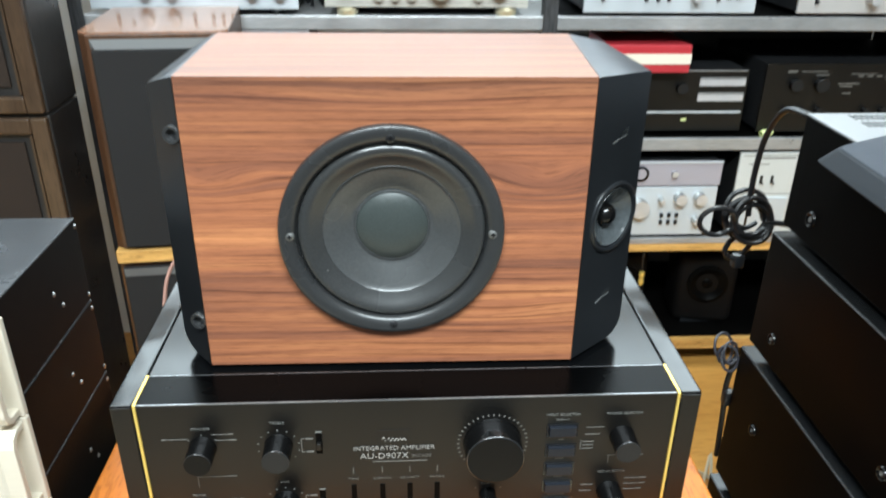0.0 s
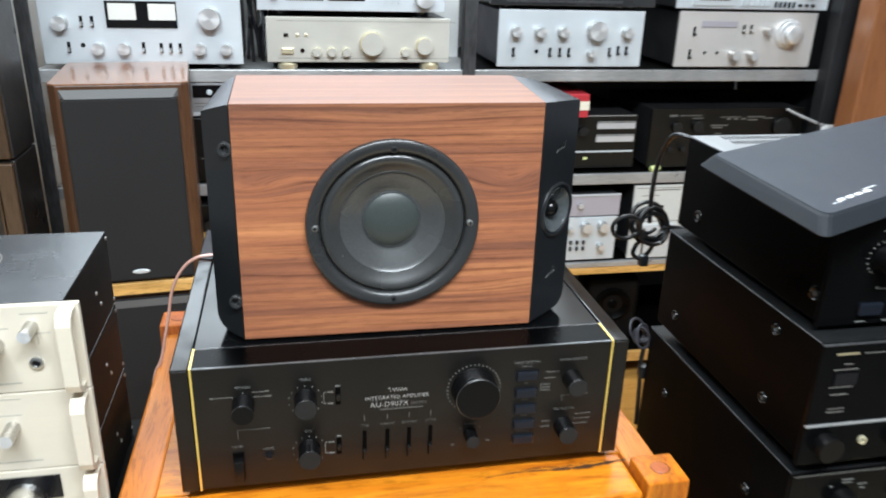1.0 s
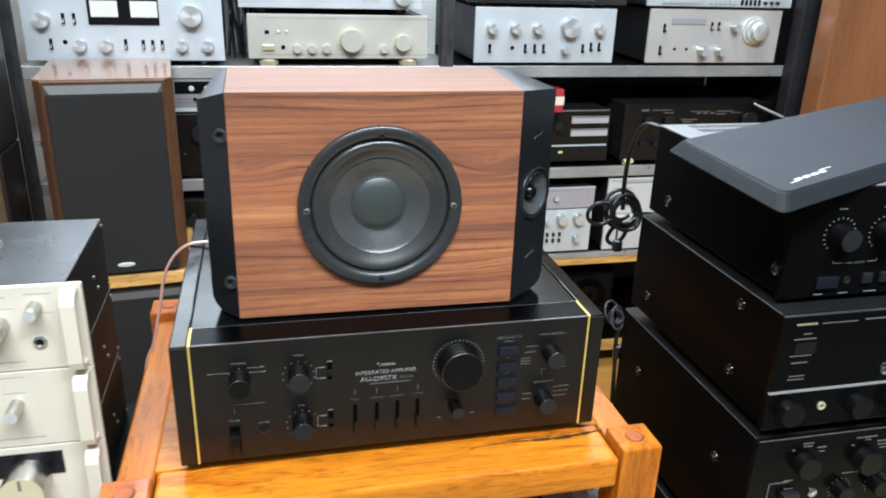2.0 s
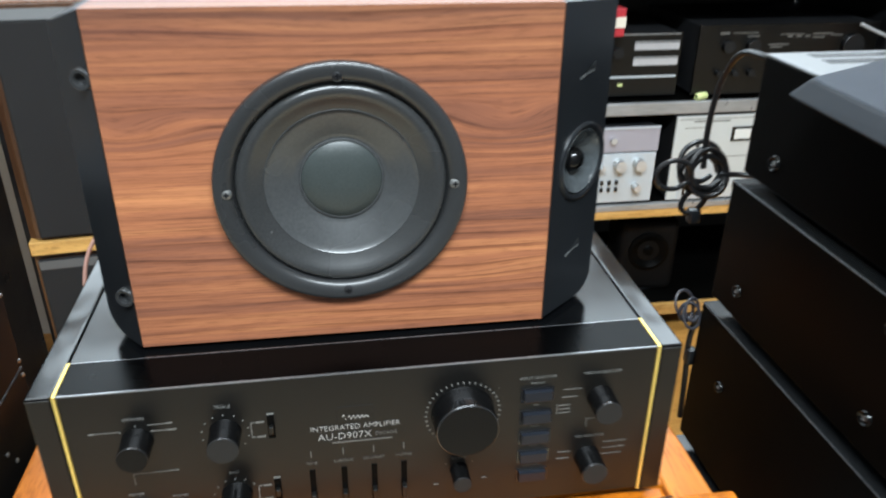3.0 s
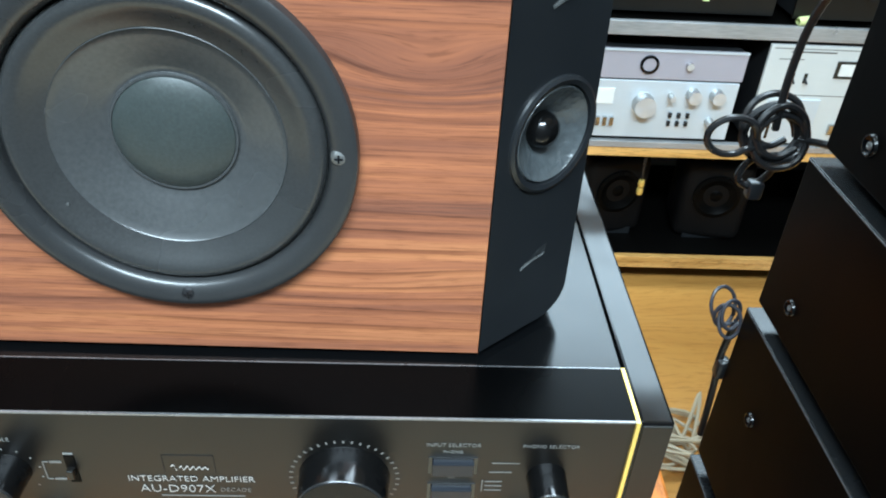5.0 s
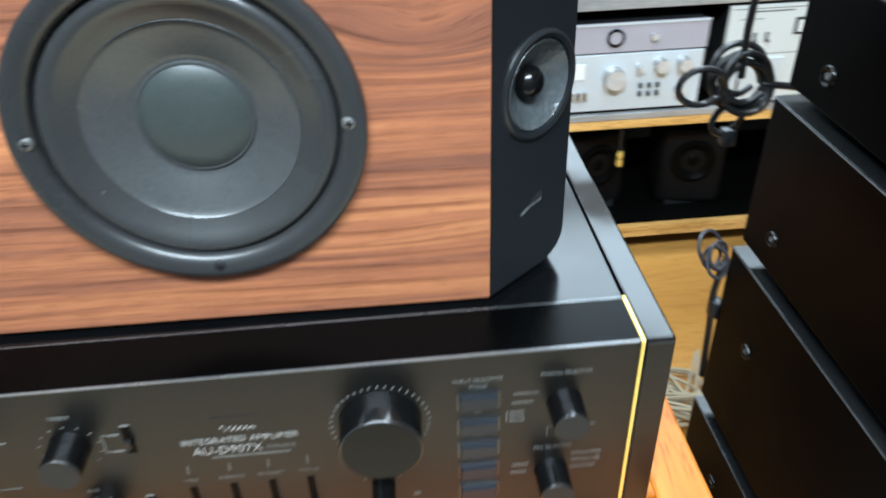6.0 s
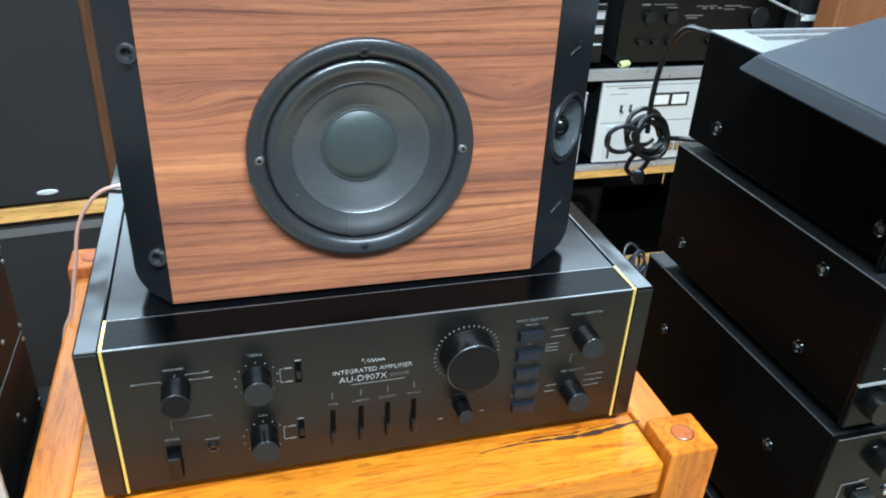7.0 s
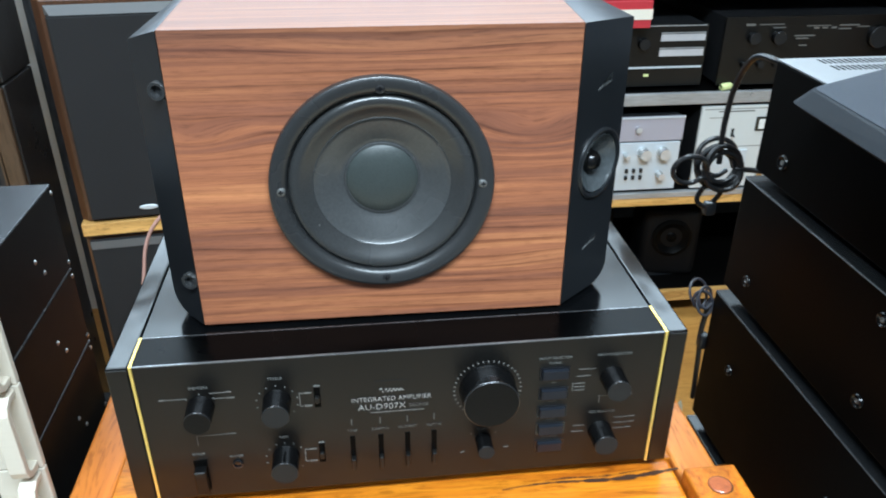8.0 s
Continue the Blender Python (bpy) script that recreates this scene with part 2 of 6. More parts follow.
EDGE_LINE = worn("polished_edge_line", (0.30, 0.31, 0.33), 0.3, 0.8, 0.5, (60, 5, 60), 0.3, 0.1, 0.01)
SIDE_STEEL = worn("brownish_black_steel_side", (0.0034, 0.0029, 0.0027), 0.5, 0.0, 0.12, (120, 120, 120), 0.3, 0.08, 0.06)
STACK_FACE = worn("gloss_black_panel", (0.0022, 0.0022, 0.0023), 0.22, 0.0, 0.08, (4, 120, 120), 0.2, 0.06, 0.004)
STACK_KNOB = worn("matte_black_knob", (0.0024, 0.0024, 0.0026), 0.32, 0.0, 0.2, (90, 90, 90), 0.25, 0.08, 0.04)
BLACK_GLOSS = worn("black_lacquered_side", (0.0020, 0.0019, 0.0021), 0.11, 0.0, 0.34, (2.6, 1.6, 2.6), 0.4, 0.03, 0.5, detail=1.0)
BLACK_KNOB = worn("black_anodised_knob", (0.030, 0.0295, 0.030), 0.13, 0.9, 0.5, (80, 80, 80), 0.2, 0.05, 0.004)
KNOB_LIP = worn("turned_lip", (0.10, 0.10, 0.104), 0.2, 0.9, 0.5, (80, 80, 80), 0.15, 0.05, 0.004)
KNOB_FACE = worn("dark_grey_knob_face", (0.0115, 0.0118, 0.0122), 0.45, 0.1, 0.35, (90, 90, 90), 0.2, 0.1, 0.03)
BLACK_METAL = worn("black_painted_steel", (0.0018, 0.0017, 0.0016), 0.36, 0.0, 0.05, (120, 120, 120), 0.3, 0.1, 0.03)
# black steel, lifted partly to imitate the veiling haze over the rack
RACK_BLACK = worn("hazed_black_steel", (0.016, 0.0165, 0.018), 0.48, 0.0, 0.35, (60, 60, 60), 0.35, 0.1, 0.03)
BLACK_PLASTIC = worn("black_moulded_plastic", (0.009, 0.0102, 0.0118), 0.33, 0.0, 0.75, (180, 180, 180), 0.25, 0.06, 0.012)
SLATE_PLASTIC = worn("slate_grey_grille_cloth", (0.018, 0.023, 0.032), 0.62, 0.0, 0.36, (260, 260, 260), 0.15, 0.05, 0.25)
CONE = worn("grey_paper_cone", (0.044, 0.0457, 0.0465), 0.28, 0.0, 0.55, (50, 50, 50), 0.22, 0.07, 0.03)
CAP = worn("grey_dust_cap", (0.034, 0.041, 0.0395), 0.42, 0.0, 0.5, (70, 70, 70), 0.3, 0.08, 0.03)
RUBBER = worn("black_rubber_surround", (0.027, 0.0277, 0.028), 0.27, 0.0, 0.5, (70, 70, 70), 0.25, 0.08, 0.02)
BASKET = worn("black_basket_rim", (0.022, 0.0225, 0.0232), 0.31, 0.0, 0.5, (140, 140, 140), 0.25, 0.07, 0.015)
# darker than the cloth, so the shade on the chamfers is in the colour
GRILLE_FRAME = worn("shaded_grille_frame", (0.009, 0.011, 0.014), 0.65, 0.0, 0.2, (160, 160, 160), 0.15, 0.06, 0.1)
GRILLE = worn("charcoal_grille_cloth", (0.019, 0.0185, 0.019), 0.85, 0.0, 0.22, (320, 320, 320), 0.2, 0.05, 0.35)
GRILLE_EDGE = worn("grey_grille_bevel", (0.10, 0.10, 0.10), 0.6, 0.0, 0.4, (200, 200, 200), 0.15, 0.08, 0.1)
SILVER = worn("brushed_silver_face", (0.60, 0.65, 0.69), 0.42, 0.35, 0.5, (3, 200, 200), 0.06, 0.08, 0.04)
CREAM = worn("champagne_face", (0.50, 0.49, 0.445), 0.45, 0.2, 0.5, (3, 200, 200), 0.06, 0.08, 0.04)
WARM_WHITE = worn("warm_silver_face", (0.60, 0.545, 0.45), 0.45, 0.2, 0.5, (3, 200, 200), 0.06, 0.08, 0.04)
PALE_DECK = worn("pale_bluish_face", (0.62, 0.64, 0.625), 0.45, 0.2, 0.5, (3, 200, 200), 0.06, 0.08, 0.04)
PINKISH = worn("rosy_silver_face", (0.61, 0.59, 0.575), 0.38, 0.4, 0.5, (3, 200, 200), 0.08, 0.08, 0.04)
LILAC = worn("lilac_grey_face", (0.42, 0.40, 0.45), 0.42, 0.3, 0.5, (3, 200, 200), 0.05, 0.08, 0.04)
CHROME = worn("turned_aluminium", (0.50, 0.49, 0.47), 0.24, 1.0, 0.5, (100, 100, 100), 0.12, 0.08, 0.05)


def turned(name, color, rough):
    """A lathe-turned disc facing along y: gloss drawn out round its centre."""
    m, nt, b = mat_base(name, color, rough, 0.55)
    tangent = nt.nodes.new("ShaderNodeTangent")
    tangent.direction_type, tangent.axis = "RADIAL", "Y"
    nt.links.new(tangent.outputs[0], b.inputs["Tangent"])
    b.inputs["Anisotropic"].default_value = 0.75
    return m


DISC = turned("turned_aluminium_disc", (0.66, 0.67, 0.68), 0.34)
GOLD_KNOB = worn("pale_gold_knob", (0.74, 0.68, 0.48), 0.35, 0.6, 0.5, (100, 100, 100), 0.06, 0.06, 0.03)
STEEL = worn("scuffed_shelf_steel", (0.42, 0.425, 0.43), 0.36, 0.5, 0.5, (4, 60, 60), 0.3, 0.12, 0.08)
DARK_STEEL = worn("dark_scuffed_angle_steel", (0.075, 0.076, 0.08), 0.4, 0.5, 0.5, (30, 30, 4), 0.6, 0.15, 0.1)
SCREW = worn("nickel_screw", (0.5, 0.51, 0.51), 0.32, 1.0, 0.5, (60, 60, 60), 0.15, 0.1, 0.05)
DARK_SCREW = worn("blackened_screw", (0.030, 0.030, 0.032), 0.35, 0.6, 0.5, (60, 60, 60), 0.2, 0.1, 0.05)
DULL_SCREW = worn("dull_screw", (0.20, 0.20, 0.195), 0.5, 0.8, 0.5, (60, 60, 60), 0.3, 0.1, 0.1)
GOLD = worn("gold_trim", (0.85, 0.62, 0.16), 0.3, 0.6, 0.5, (60, 60, 60), 0.08, 0.05, 0.02)
PRINT = mat_base("white_silkscreen", (0.17, 0.17, 0.16), 0.6)[0]
PRINT_BRIGHT = mat_base("bright_white_silkscreen", (0.36, 0.35, 0.33), 0.6)[0]
PRINT_GOLD = mat_base("gold_silkscreen", (0.24, 0.20, 0.12), 0.5)[0]
PRINT_FAINT = mat_base("faint_grey_silkscreen", (0.30, 0.29, 0.25), 0.6)[0]
PRINT_GREY = mat_base("grey_silkscreen", (0.12, 0.115, 0.105), 0.6)[0]
BLUE_BUTTON = worn("glossy_blue_black_button", (0.006, 0.008, 0.0125), 0.28, 0.0, 0.4, (60, 60, 60), 0.2, 0.05, 0.004)
WINDOW_BLACK = worn("smoked_window", (0.004, 0.004, 0.005), 0.12, 0.0, 0.6, (20, 20, 20), 0.2, 0.03, 0.002)
METER_WHITE = worn("meter_scale", (0.72, 0.72, 0.68), 0.35, 0.0, 0.5, (30, 30, 30), 0.04, 0.1, 0.02)
DISPLAY = worn("pale_flap", (0.60, 0.60, 0.62), 0.3, 0.4, 0.5, (30, 30, 30), 0.08, 0.1, 0.02)
RED_CARD = worn("red_printed_card", (0.42, 0.03, 0.04), 0.4, 0.0, 0.5, (30, 30, 30), 0.1, 0.08, 0.02)
WHITE_CARD = worn("white_printed_card", (0.72, 0.66, 0.55), 0.5, 0.0, 0.5, (30, 30, 30), 0.05, 0.08, 0.02)
CORD = worn("black_power_cord", (0.009, 0.009, 0.0095), 0.30, 0.0, 0.5, (60, 60, 60), 0.2, 0.06, 0.02)
GREY_CORD = worn("grey_signal_cord", (0.03, 0.03, 0.038), 0.4, 0.0, 0.5, (60, 60, 60), 0.2, 0.06, 0.02)
PALE_CORD = worn("pale_cord", (0.5, 0.43, 0.3), 0.5, 0.0, 0.5, (60, 60, 60), 0.2, 0.06, 0.02)
ROSE_WIRE = worn("clear_copper_speaker_wire", (0.55, 0.32, 0.26), 0.25, 0.0, 0.6, (60, 60, 60), 0.2, 0.06, 0.02)
# black board raised to grey, the veiling haze put into its colour
SHADE_BOARD = worn("hazed_grey_board", (0.10, 0.102, 0.105), 0.7, 0.0, 0.3, (20, 20, 20), 0.2, 0.08, 0.05)
WALL_PAINT = worn("off_white_wall_paint", (0.78, 0.79, 0.78), 0.8, 0.0, 0.3, (20, 20, 20), 0.06, 0.05, 0.05)
GLARE_WALL = worn("lilac_glare_wall", (0.34, 0.37, 0.48), 0.8, 0.0, 0.3, (20, 20, 20), 0.06, 0.05, 0.05)
DARK_WALL = worn("dark_unseen_wall", (0.11, 0.112, 0.115), 0.6, 0.0, 0.4, (3, 3, 20), 0.3, 0.1, 0.05)
CEILING_PAINT = worn("white_ceiling_paint", (0.8, 0.8, 0.78), 0.85, 0.0, 0.3, (20, 20, 20), 0.03, 0.05, 0.03)
TORN_FILM = worn("torn_label_residue", (0.075, 0.078, 0.078), 0.28, 0, 0.7, (26, 26, 26), 0.9, 0.12, 0.6)
GLUE_FILM = worn("glue_film", (0.016, 0.0172, 0.018), 0.25, 0, 0.6, (26, 26, 26), 0.6, 0.12, 0.4)
PLASTIC_BAG = worn("crumpled_clear_bag", (0.42, 0.40, 0.37), 0.22, 0.0, 0.6, (20, 20, 20), 0.4, 0.08, 0.3)
GREEN_LAMP = mat_base("pale_green_plug", (0.62, 0.68, 0.30), 0.4)[0]


# ---- mesh helpers ----
def origin_of(ob):
    p = Vector((0, 0, 0))
    while ob is not None:
        p += ob.location
        ob = ob.parent
    return p


def part(name, bm, material, parent=None, label="", smooth=False):
    """Links a bmesh, given in world metres, as one mesh object under a thing or a part."""
    if parent is not None:
        bmesh.ops.translate(bm, verts=bm.verts, vec=-origin_of(parent))
    me = bpy.data.meshes.new(name)
    bmesh.ops.recalc_face_normals(bm, faces=bm.faces)
    if smooth:
        for f in bm.faces:
            f.smooth = True
        for e in bm.edges:
            if len(e.link_faces) == 2 and e.calc_face_angle(0) > radians(38):
                e.smooth = False
    bm.to_mesh(me)
    bm.free()
    me.materials.append(material)
    ob = new(name, me)
    ob.parent = parent
    return tagged(ob, label) if label else ob


def thing(name, at, label, category, group="", kind=""):
    ob = new(name)
    ob.empty_display_size = 0.05
    ob.location = at
    return tagged(ob, label, category, group, kind)


def box(x0, x1, y0, y1, z0, z1, bevel=0.0, seg=2):
    bm = bmesh.new()
    bmesh.ops.create_cube(bm, size=1)
    for v in bm.verts:
        v.co = Vector(((x0 + x1) / 2 + v.co.x * (x1 - x0), (y0 + y1) / 2 + v.co.y * (y1 - y0), (z0 + z1) / 2 + v.co.z * (z1 - z0)))
    if bevel:
        bmesh.ops.bevel(bm, geom=bm.edges[:], offset=bevel, segments=seg, affect="EDGES", profile=0.5)
    return bm


def prism(points, z0, z1, bevel=0.0, seg=2):
    """A plan outline raised from z0 to z1."""
    bm = bmesh.new()
    face = bm.faces.new([bm.verts.new((x, y, z0)) for x, y in points])
    up = bmesh.ops.extrude_face_region(bm, geom=[face])
    bmesh.ops.translate(bm, verts=[v for v in up["geom"] if isinstance(v, bmesh.types.BMVert)], vec=(0, 0, z1 - z0))
    bmesh.ops.recalc_face_normals(bm, faces=bm.faces)
    if bevel:
        bmesh.ops.bevel(bm, geom=bm.edges[:], offset=bevel, segments=seg, affect="EDGES", profile=0.5)
    return bm


def lathe(profile, m, seg=48):
    """Turns (radius, height) pairs about the axis of m (its z)."""
    bm = bmesh.new()
    rings = []
    for r, h in profile:
        if r < 1e-6:
            rings.append([bm.verts.new(m @ Vector((0, 0, h)))])
        else:
            rings.append([bm.verts.new(m @ Vector((r * math.cos(2 * math.pi * k / seg), r * math.sin(2 * math.pi * k / seg), h))) for k in range(seg)])
    for a, b in zip(rings, rings[1:]):
        for k in range(seg):
            q = [a[k % len(a)], a[(k + 1) % len(a)], b[(k + 1) % len(b)], b[k % len(b)]]
            q = list(dict.fromkeys(q))
            if len(q) > 2:
                bm.faces.new(q)
    return bm


def carved(bm, cutter):
    """The first solid with the second one taken out of it."""
    pair = []
    for b in (bm, cutter):
        bmesh.ops.recalc_face_normals(b, faces=b.faces)
        me = bpy.data.meshes.new("solid")
        b.to_mesh(me)
        b.free()
        pair.append(new("solid", me))
    mod = pair[0].modifiers.new("cut", "BOOLEAN")
    mod.operation, mod.object, mod.solver = "DIFFERENCE", pair[1], "EXACT"
    done = bmesh.new()
    done.from_object(pair[0], bpy.context.evaluated_depsgraph_get())
    for ob in pair:
        bpy.data.objects.remove(ob)
    return done


def facing(x, y, z, turn=0.0):
    """An axis that points out of a face towards -y, turned about z by degrees."""
    return pose(x, y, z, 90, 0, turn)


def tube(points, r, seg=8, closed=False):
    """A round cord along a smooth line through points."""
    pts = [Vector(p) for p in points]
    line = []
    n = len(pts)
    for i in range(n if closed else n - 1):
        p0, p1, p2, p3 = (pts[(i + k) % n] if closed else pts[min(max(i + k, 0), n - 1)] for k in (-1, 0, 1, 2))
        for s in range(6):
            t = s / 6
            line.append(0.5 * (2 * p1 + (p2 - p0) * t + (2 * p0 - 5 * p1 + 4 * p2 - p3) * t * t + (3 * p1 - p0 - 3 * p2 + p3) * t ** 3))
    if not closed:
        line.append(pts[-1])
    bm = bmesh.new()
    rings, side = [], Vector((0.3, 0.2, 1)).normalized()
    m = len(line)
    for i, p in enumerate(line):
        d = (line[(i + 1) % m] - line[i - 1]) if closed else (line[min(i + 1, m - 1)] - line[max(i - 1, 0)])
        d.normalize()
        side = (side - d * side.dot(d)).normalized()
        other = d.cross(side)
        rings.append([bm.verts.new(p + r * (side * math.cos(2 * math.pi * k / seg) + other * math.sin(2 * math.pi * k / seg))) for k in range(seg)])
    for a, b in zip(rings, rings[1:] + (rings[:1] if closed else [])):
        for k in range(seg):
            bm.faces.new((a[k], a[(k + 1) % seg], b[(k + 1) % seg], b[k]))
    if not closed:
        bm.faces.new(rings[0])
        bm.faces.new(rings[-1][::-1])
    return bm


def lettering(text, x, y, z, size, material, parent, align="CENTER", name="lettering", shear=0.0, stretch=1.0):
    """Words on a face that looks towards -y, as a thin mesh."""
    cu = bpy.data.curves.new(name, "FONT")
    cu.body, cu.size, cu.align_x, cu.align_y, cu.extrude, cu.resolution_u, cu.shear = text, size, align, "CENTER", 0.0001, 2, shear
    cu.offset = -size * 0.018
    tmp = bpy.data.objects.new(name, cu)
    scene.collection.objects.link(tmp)
    bpy.context.view_layer.update()
    me = bpy.data.meshes.new_from_object(tmp)
    bpy.data.objects.remove(tmp)
    me.transform(pose(*(Vector((x, y, z)) - origin_of(parent)), 90, 0, 0) @ Matrix.Diagonal((stretch, 1, 1, 1)))
    me.materials.clear()
    me.materials.append(material)
    ob = new(name, me)
    ob.parent = parent
    return ob


def bars(items, y, material, parent, name="marking"):
    """Printed strokes (x, z, width, height) on a face that looks towards -y, as one print."""
    bm = bmesh.new()
    for x, z, w, h in items:
        vs = [bm.verts.new((x + sx * w / 2, y, z + sz * h / 2)) for sx, sz in ((-1, -1), (1, -1), (1, 1), (-1, 1))]
        bm.faces.new(vs)
    up = bmesh.ops.extrude_face_region(bm, geom=bm.faces[:])
    bmesh.ops.translate(bm, verts=[v for v in up["geom"] if isinstance(v, bmesh.types.BMVert)], vec=(0, -0.0003, 0))
    return tagged(part(name, bm, material, parent), kind="stuff")


def ticks(cx, cz, r, a0, a1, n, length, width, y, material, parent, name="dial_marks"):
    bm = bmesh.new()
    for k in range(n):
        a = radians(a0 + (a1 - a0) * k / (n - 1))
        c, s = math.sin(a), math.cos(a)
        for q in (((r, -width / 2), (r, width / 2), (r + length, width / 2), (r + length, -width / 2)),):
            bm.faces.new([bm.verts.new((cx + c * u - s * v, y - 0.0004, cz + s * u + c * v)) for u, v in q])
    return tagged(part(name, bm, material, parent), kind="stuff")


def knob(x, y, z, r, depth, parent, side, face=None, skirt=0.0, name="knob", label="", groove=True):
    """A turned knob standing out of a face: side wall, bright lip, front disc and pointer line."""
    ax = facing(x, y, z)
    prof = [(r * 1.02, 0), (r, depth * 0.12), (r * 0.97, depth * 0.955), (r * 0.95, depth), (0, depth)]
    if skirt:
        prof = [(skirt, 0), (skirt, depth * 0.16), (r * 1.05, depth * 0.2)] + prof[1:]
    turned_body = lathe(prof, ax, 40 if r > 0.009 else 20)
    if side is BLACK_KNOB and r < 0.016:
        # shallow flutes along the side wall
        back = ax.inverted()
        for v in turned_body.verts:
            q = back @ v.co
            n = round(math.atan2(q.y, q.x) / (2 * math.pi) * (40 if r > 0.009 else 20))
            if q.z > depth * 0.1 and math.hypot(q.x, q.y) > r * 0.9 and n % 2:
                v.co = ax @ Vector((q.x * 0.965, q.y * 0.965, q.z))
    k = part(name, turned_body, side, parent, label, True)
    if side is BLACK_KNOB:
        e = min(0.0007, r * 0.06)
        part("lip", lathe(((r * 0.980, depth - e * 1.2), (r * 0.972, depth - e * 0.2), (r * 0.955, depth + e * 0.25), (r * 0.90, depth + e * 0.3)), ax, 40 if r > 0.009 else 20), KNOB_LIP, k, "bright turned lip", True)
    if face is None and side is CHROME:
        face = DISC
    if face is not None:
        part("knob_face", lathe(((r * 0.945, depth + 0.0001), (r * 0.94, depth + 0.0005), (0, depth + 0.0005)), ax, 32), face, k, smooth=True)
    if groove:
        part("pointer", box(x - r * 0.06, x + r * 0.06, y - depth - 0.0009, y - depth - 0.0004, z + r * 0.3, z + r * 0.85), PRINT_GREY, k)
    return k


def grommet(x, y, z, r, turn, parent, material, name="grille_socket"):
    ax = facing(x, y, z, turn)
    return part(name, lathe(((r, -0.003), (r, 0.0012), (r * 0.9, 0.0022), (r * 0.62, 0.0020), (r * 0.52, 0.0002), (r * 0.48, -0.002), (0, -0.002)), ax, 24), material, parent, smooth=True)


# ---- the room ----
def slab(name, dims, material, label, cat, bevel=0.0):
    return tagged(part(name, box(*dims, bevel), material), label, cat, kind="structure")


slab("floor", (-2.6, 2.6, 0.42, 5.3, -0.05, 0.0), FLOOR_WOOD, "glossy orange-brown laminate floor", "floor")
# added strip out of view; its pale tone feeds the faceplate and woofer
slab("floor", (-2.6, 2.6, -0.2995, 0.4195, -0.05, -0.002), FLOOR_GREY, "unseen pale floor before the table, added as a bounce surface", "floor")
# added out of view so the black faces reflect a dark floor
slab("floor", (-2.6, 2.6, -1.1, -0.30, -0.05, 0.0), FLOOR_DARK, "unseen dark floor strip, added to darken gloss reflections", "floor")
slab("ceiling", (-2.6, 2.6, -1.1, 5.3, 2.62, 2.7), CEILING_PAINT, "plain white painted ceiling", "ceiling")
# unseen wall; lilac chosen to tint the glare on the loudspeaker's top
slab("wall_north", (-2.6, 2.6, 5.2, 5.3, 0.0, 2.62), GLARE_WALL, "unseen closing wall, lilac to tint the reflected glare", "wall")
# unseen walls, dark so that black gloss mirrors little light
slab("wall_south", (-2.6, 2.6, -1.1, -1.0, 0.0, 2.62), DARK_WALL, "unseen closing wall, kept dark for the gloss reflections", "wall")
slab("wall_west", (-2.6, -2.5, -1.0, 5.2, 0.0, 2.62), DARK_WALL, "unseen closing wall, kept dark for the gloss reflections", "wall")
slab("wall_east", (2.5, 2.6, -1.0, 5.2, 0.0, 2.62), DARK_WALL, "unseen closing wall, kept dark for the gloss reflections", "wall")

# ---- the wooden table ----
TX0, TX1, TY0, TY1, TTOP = -0.306, 0.290, 0.437, 0.920, 0.648
PW = 0.048


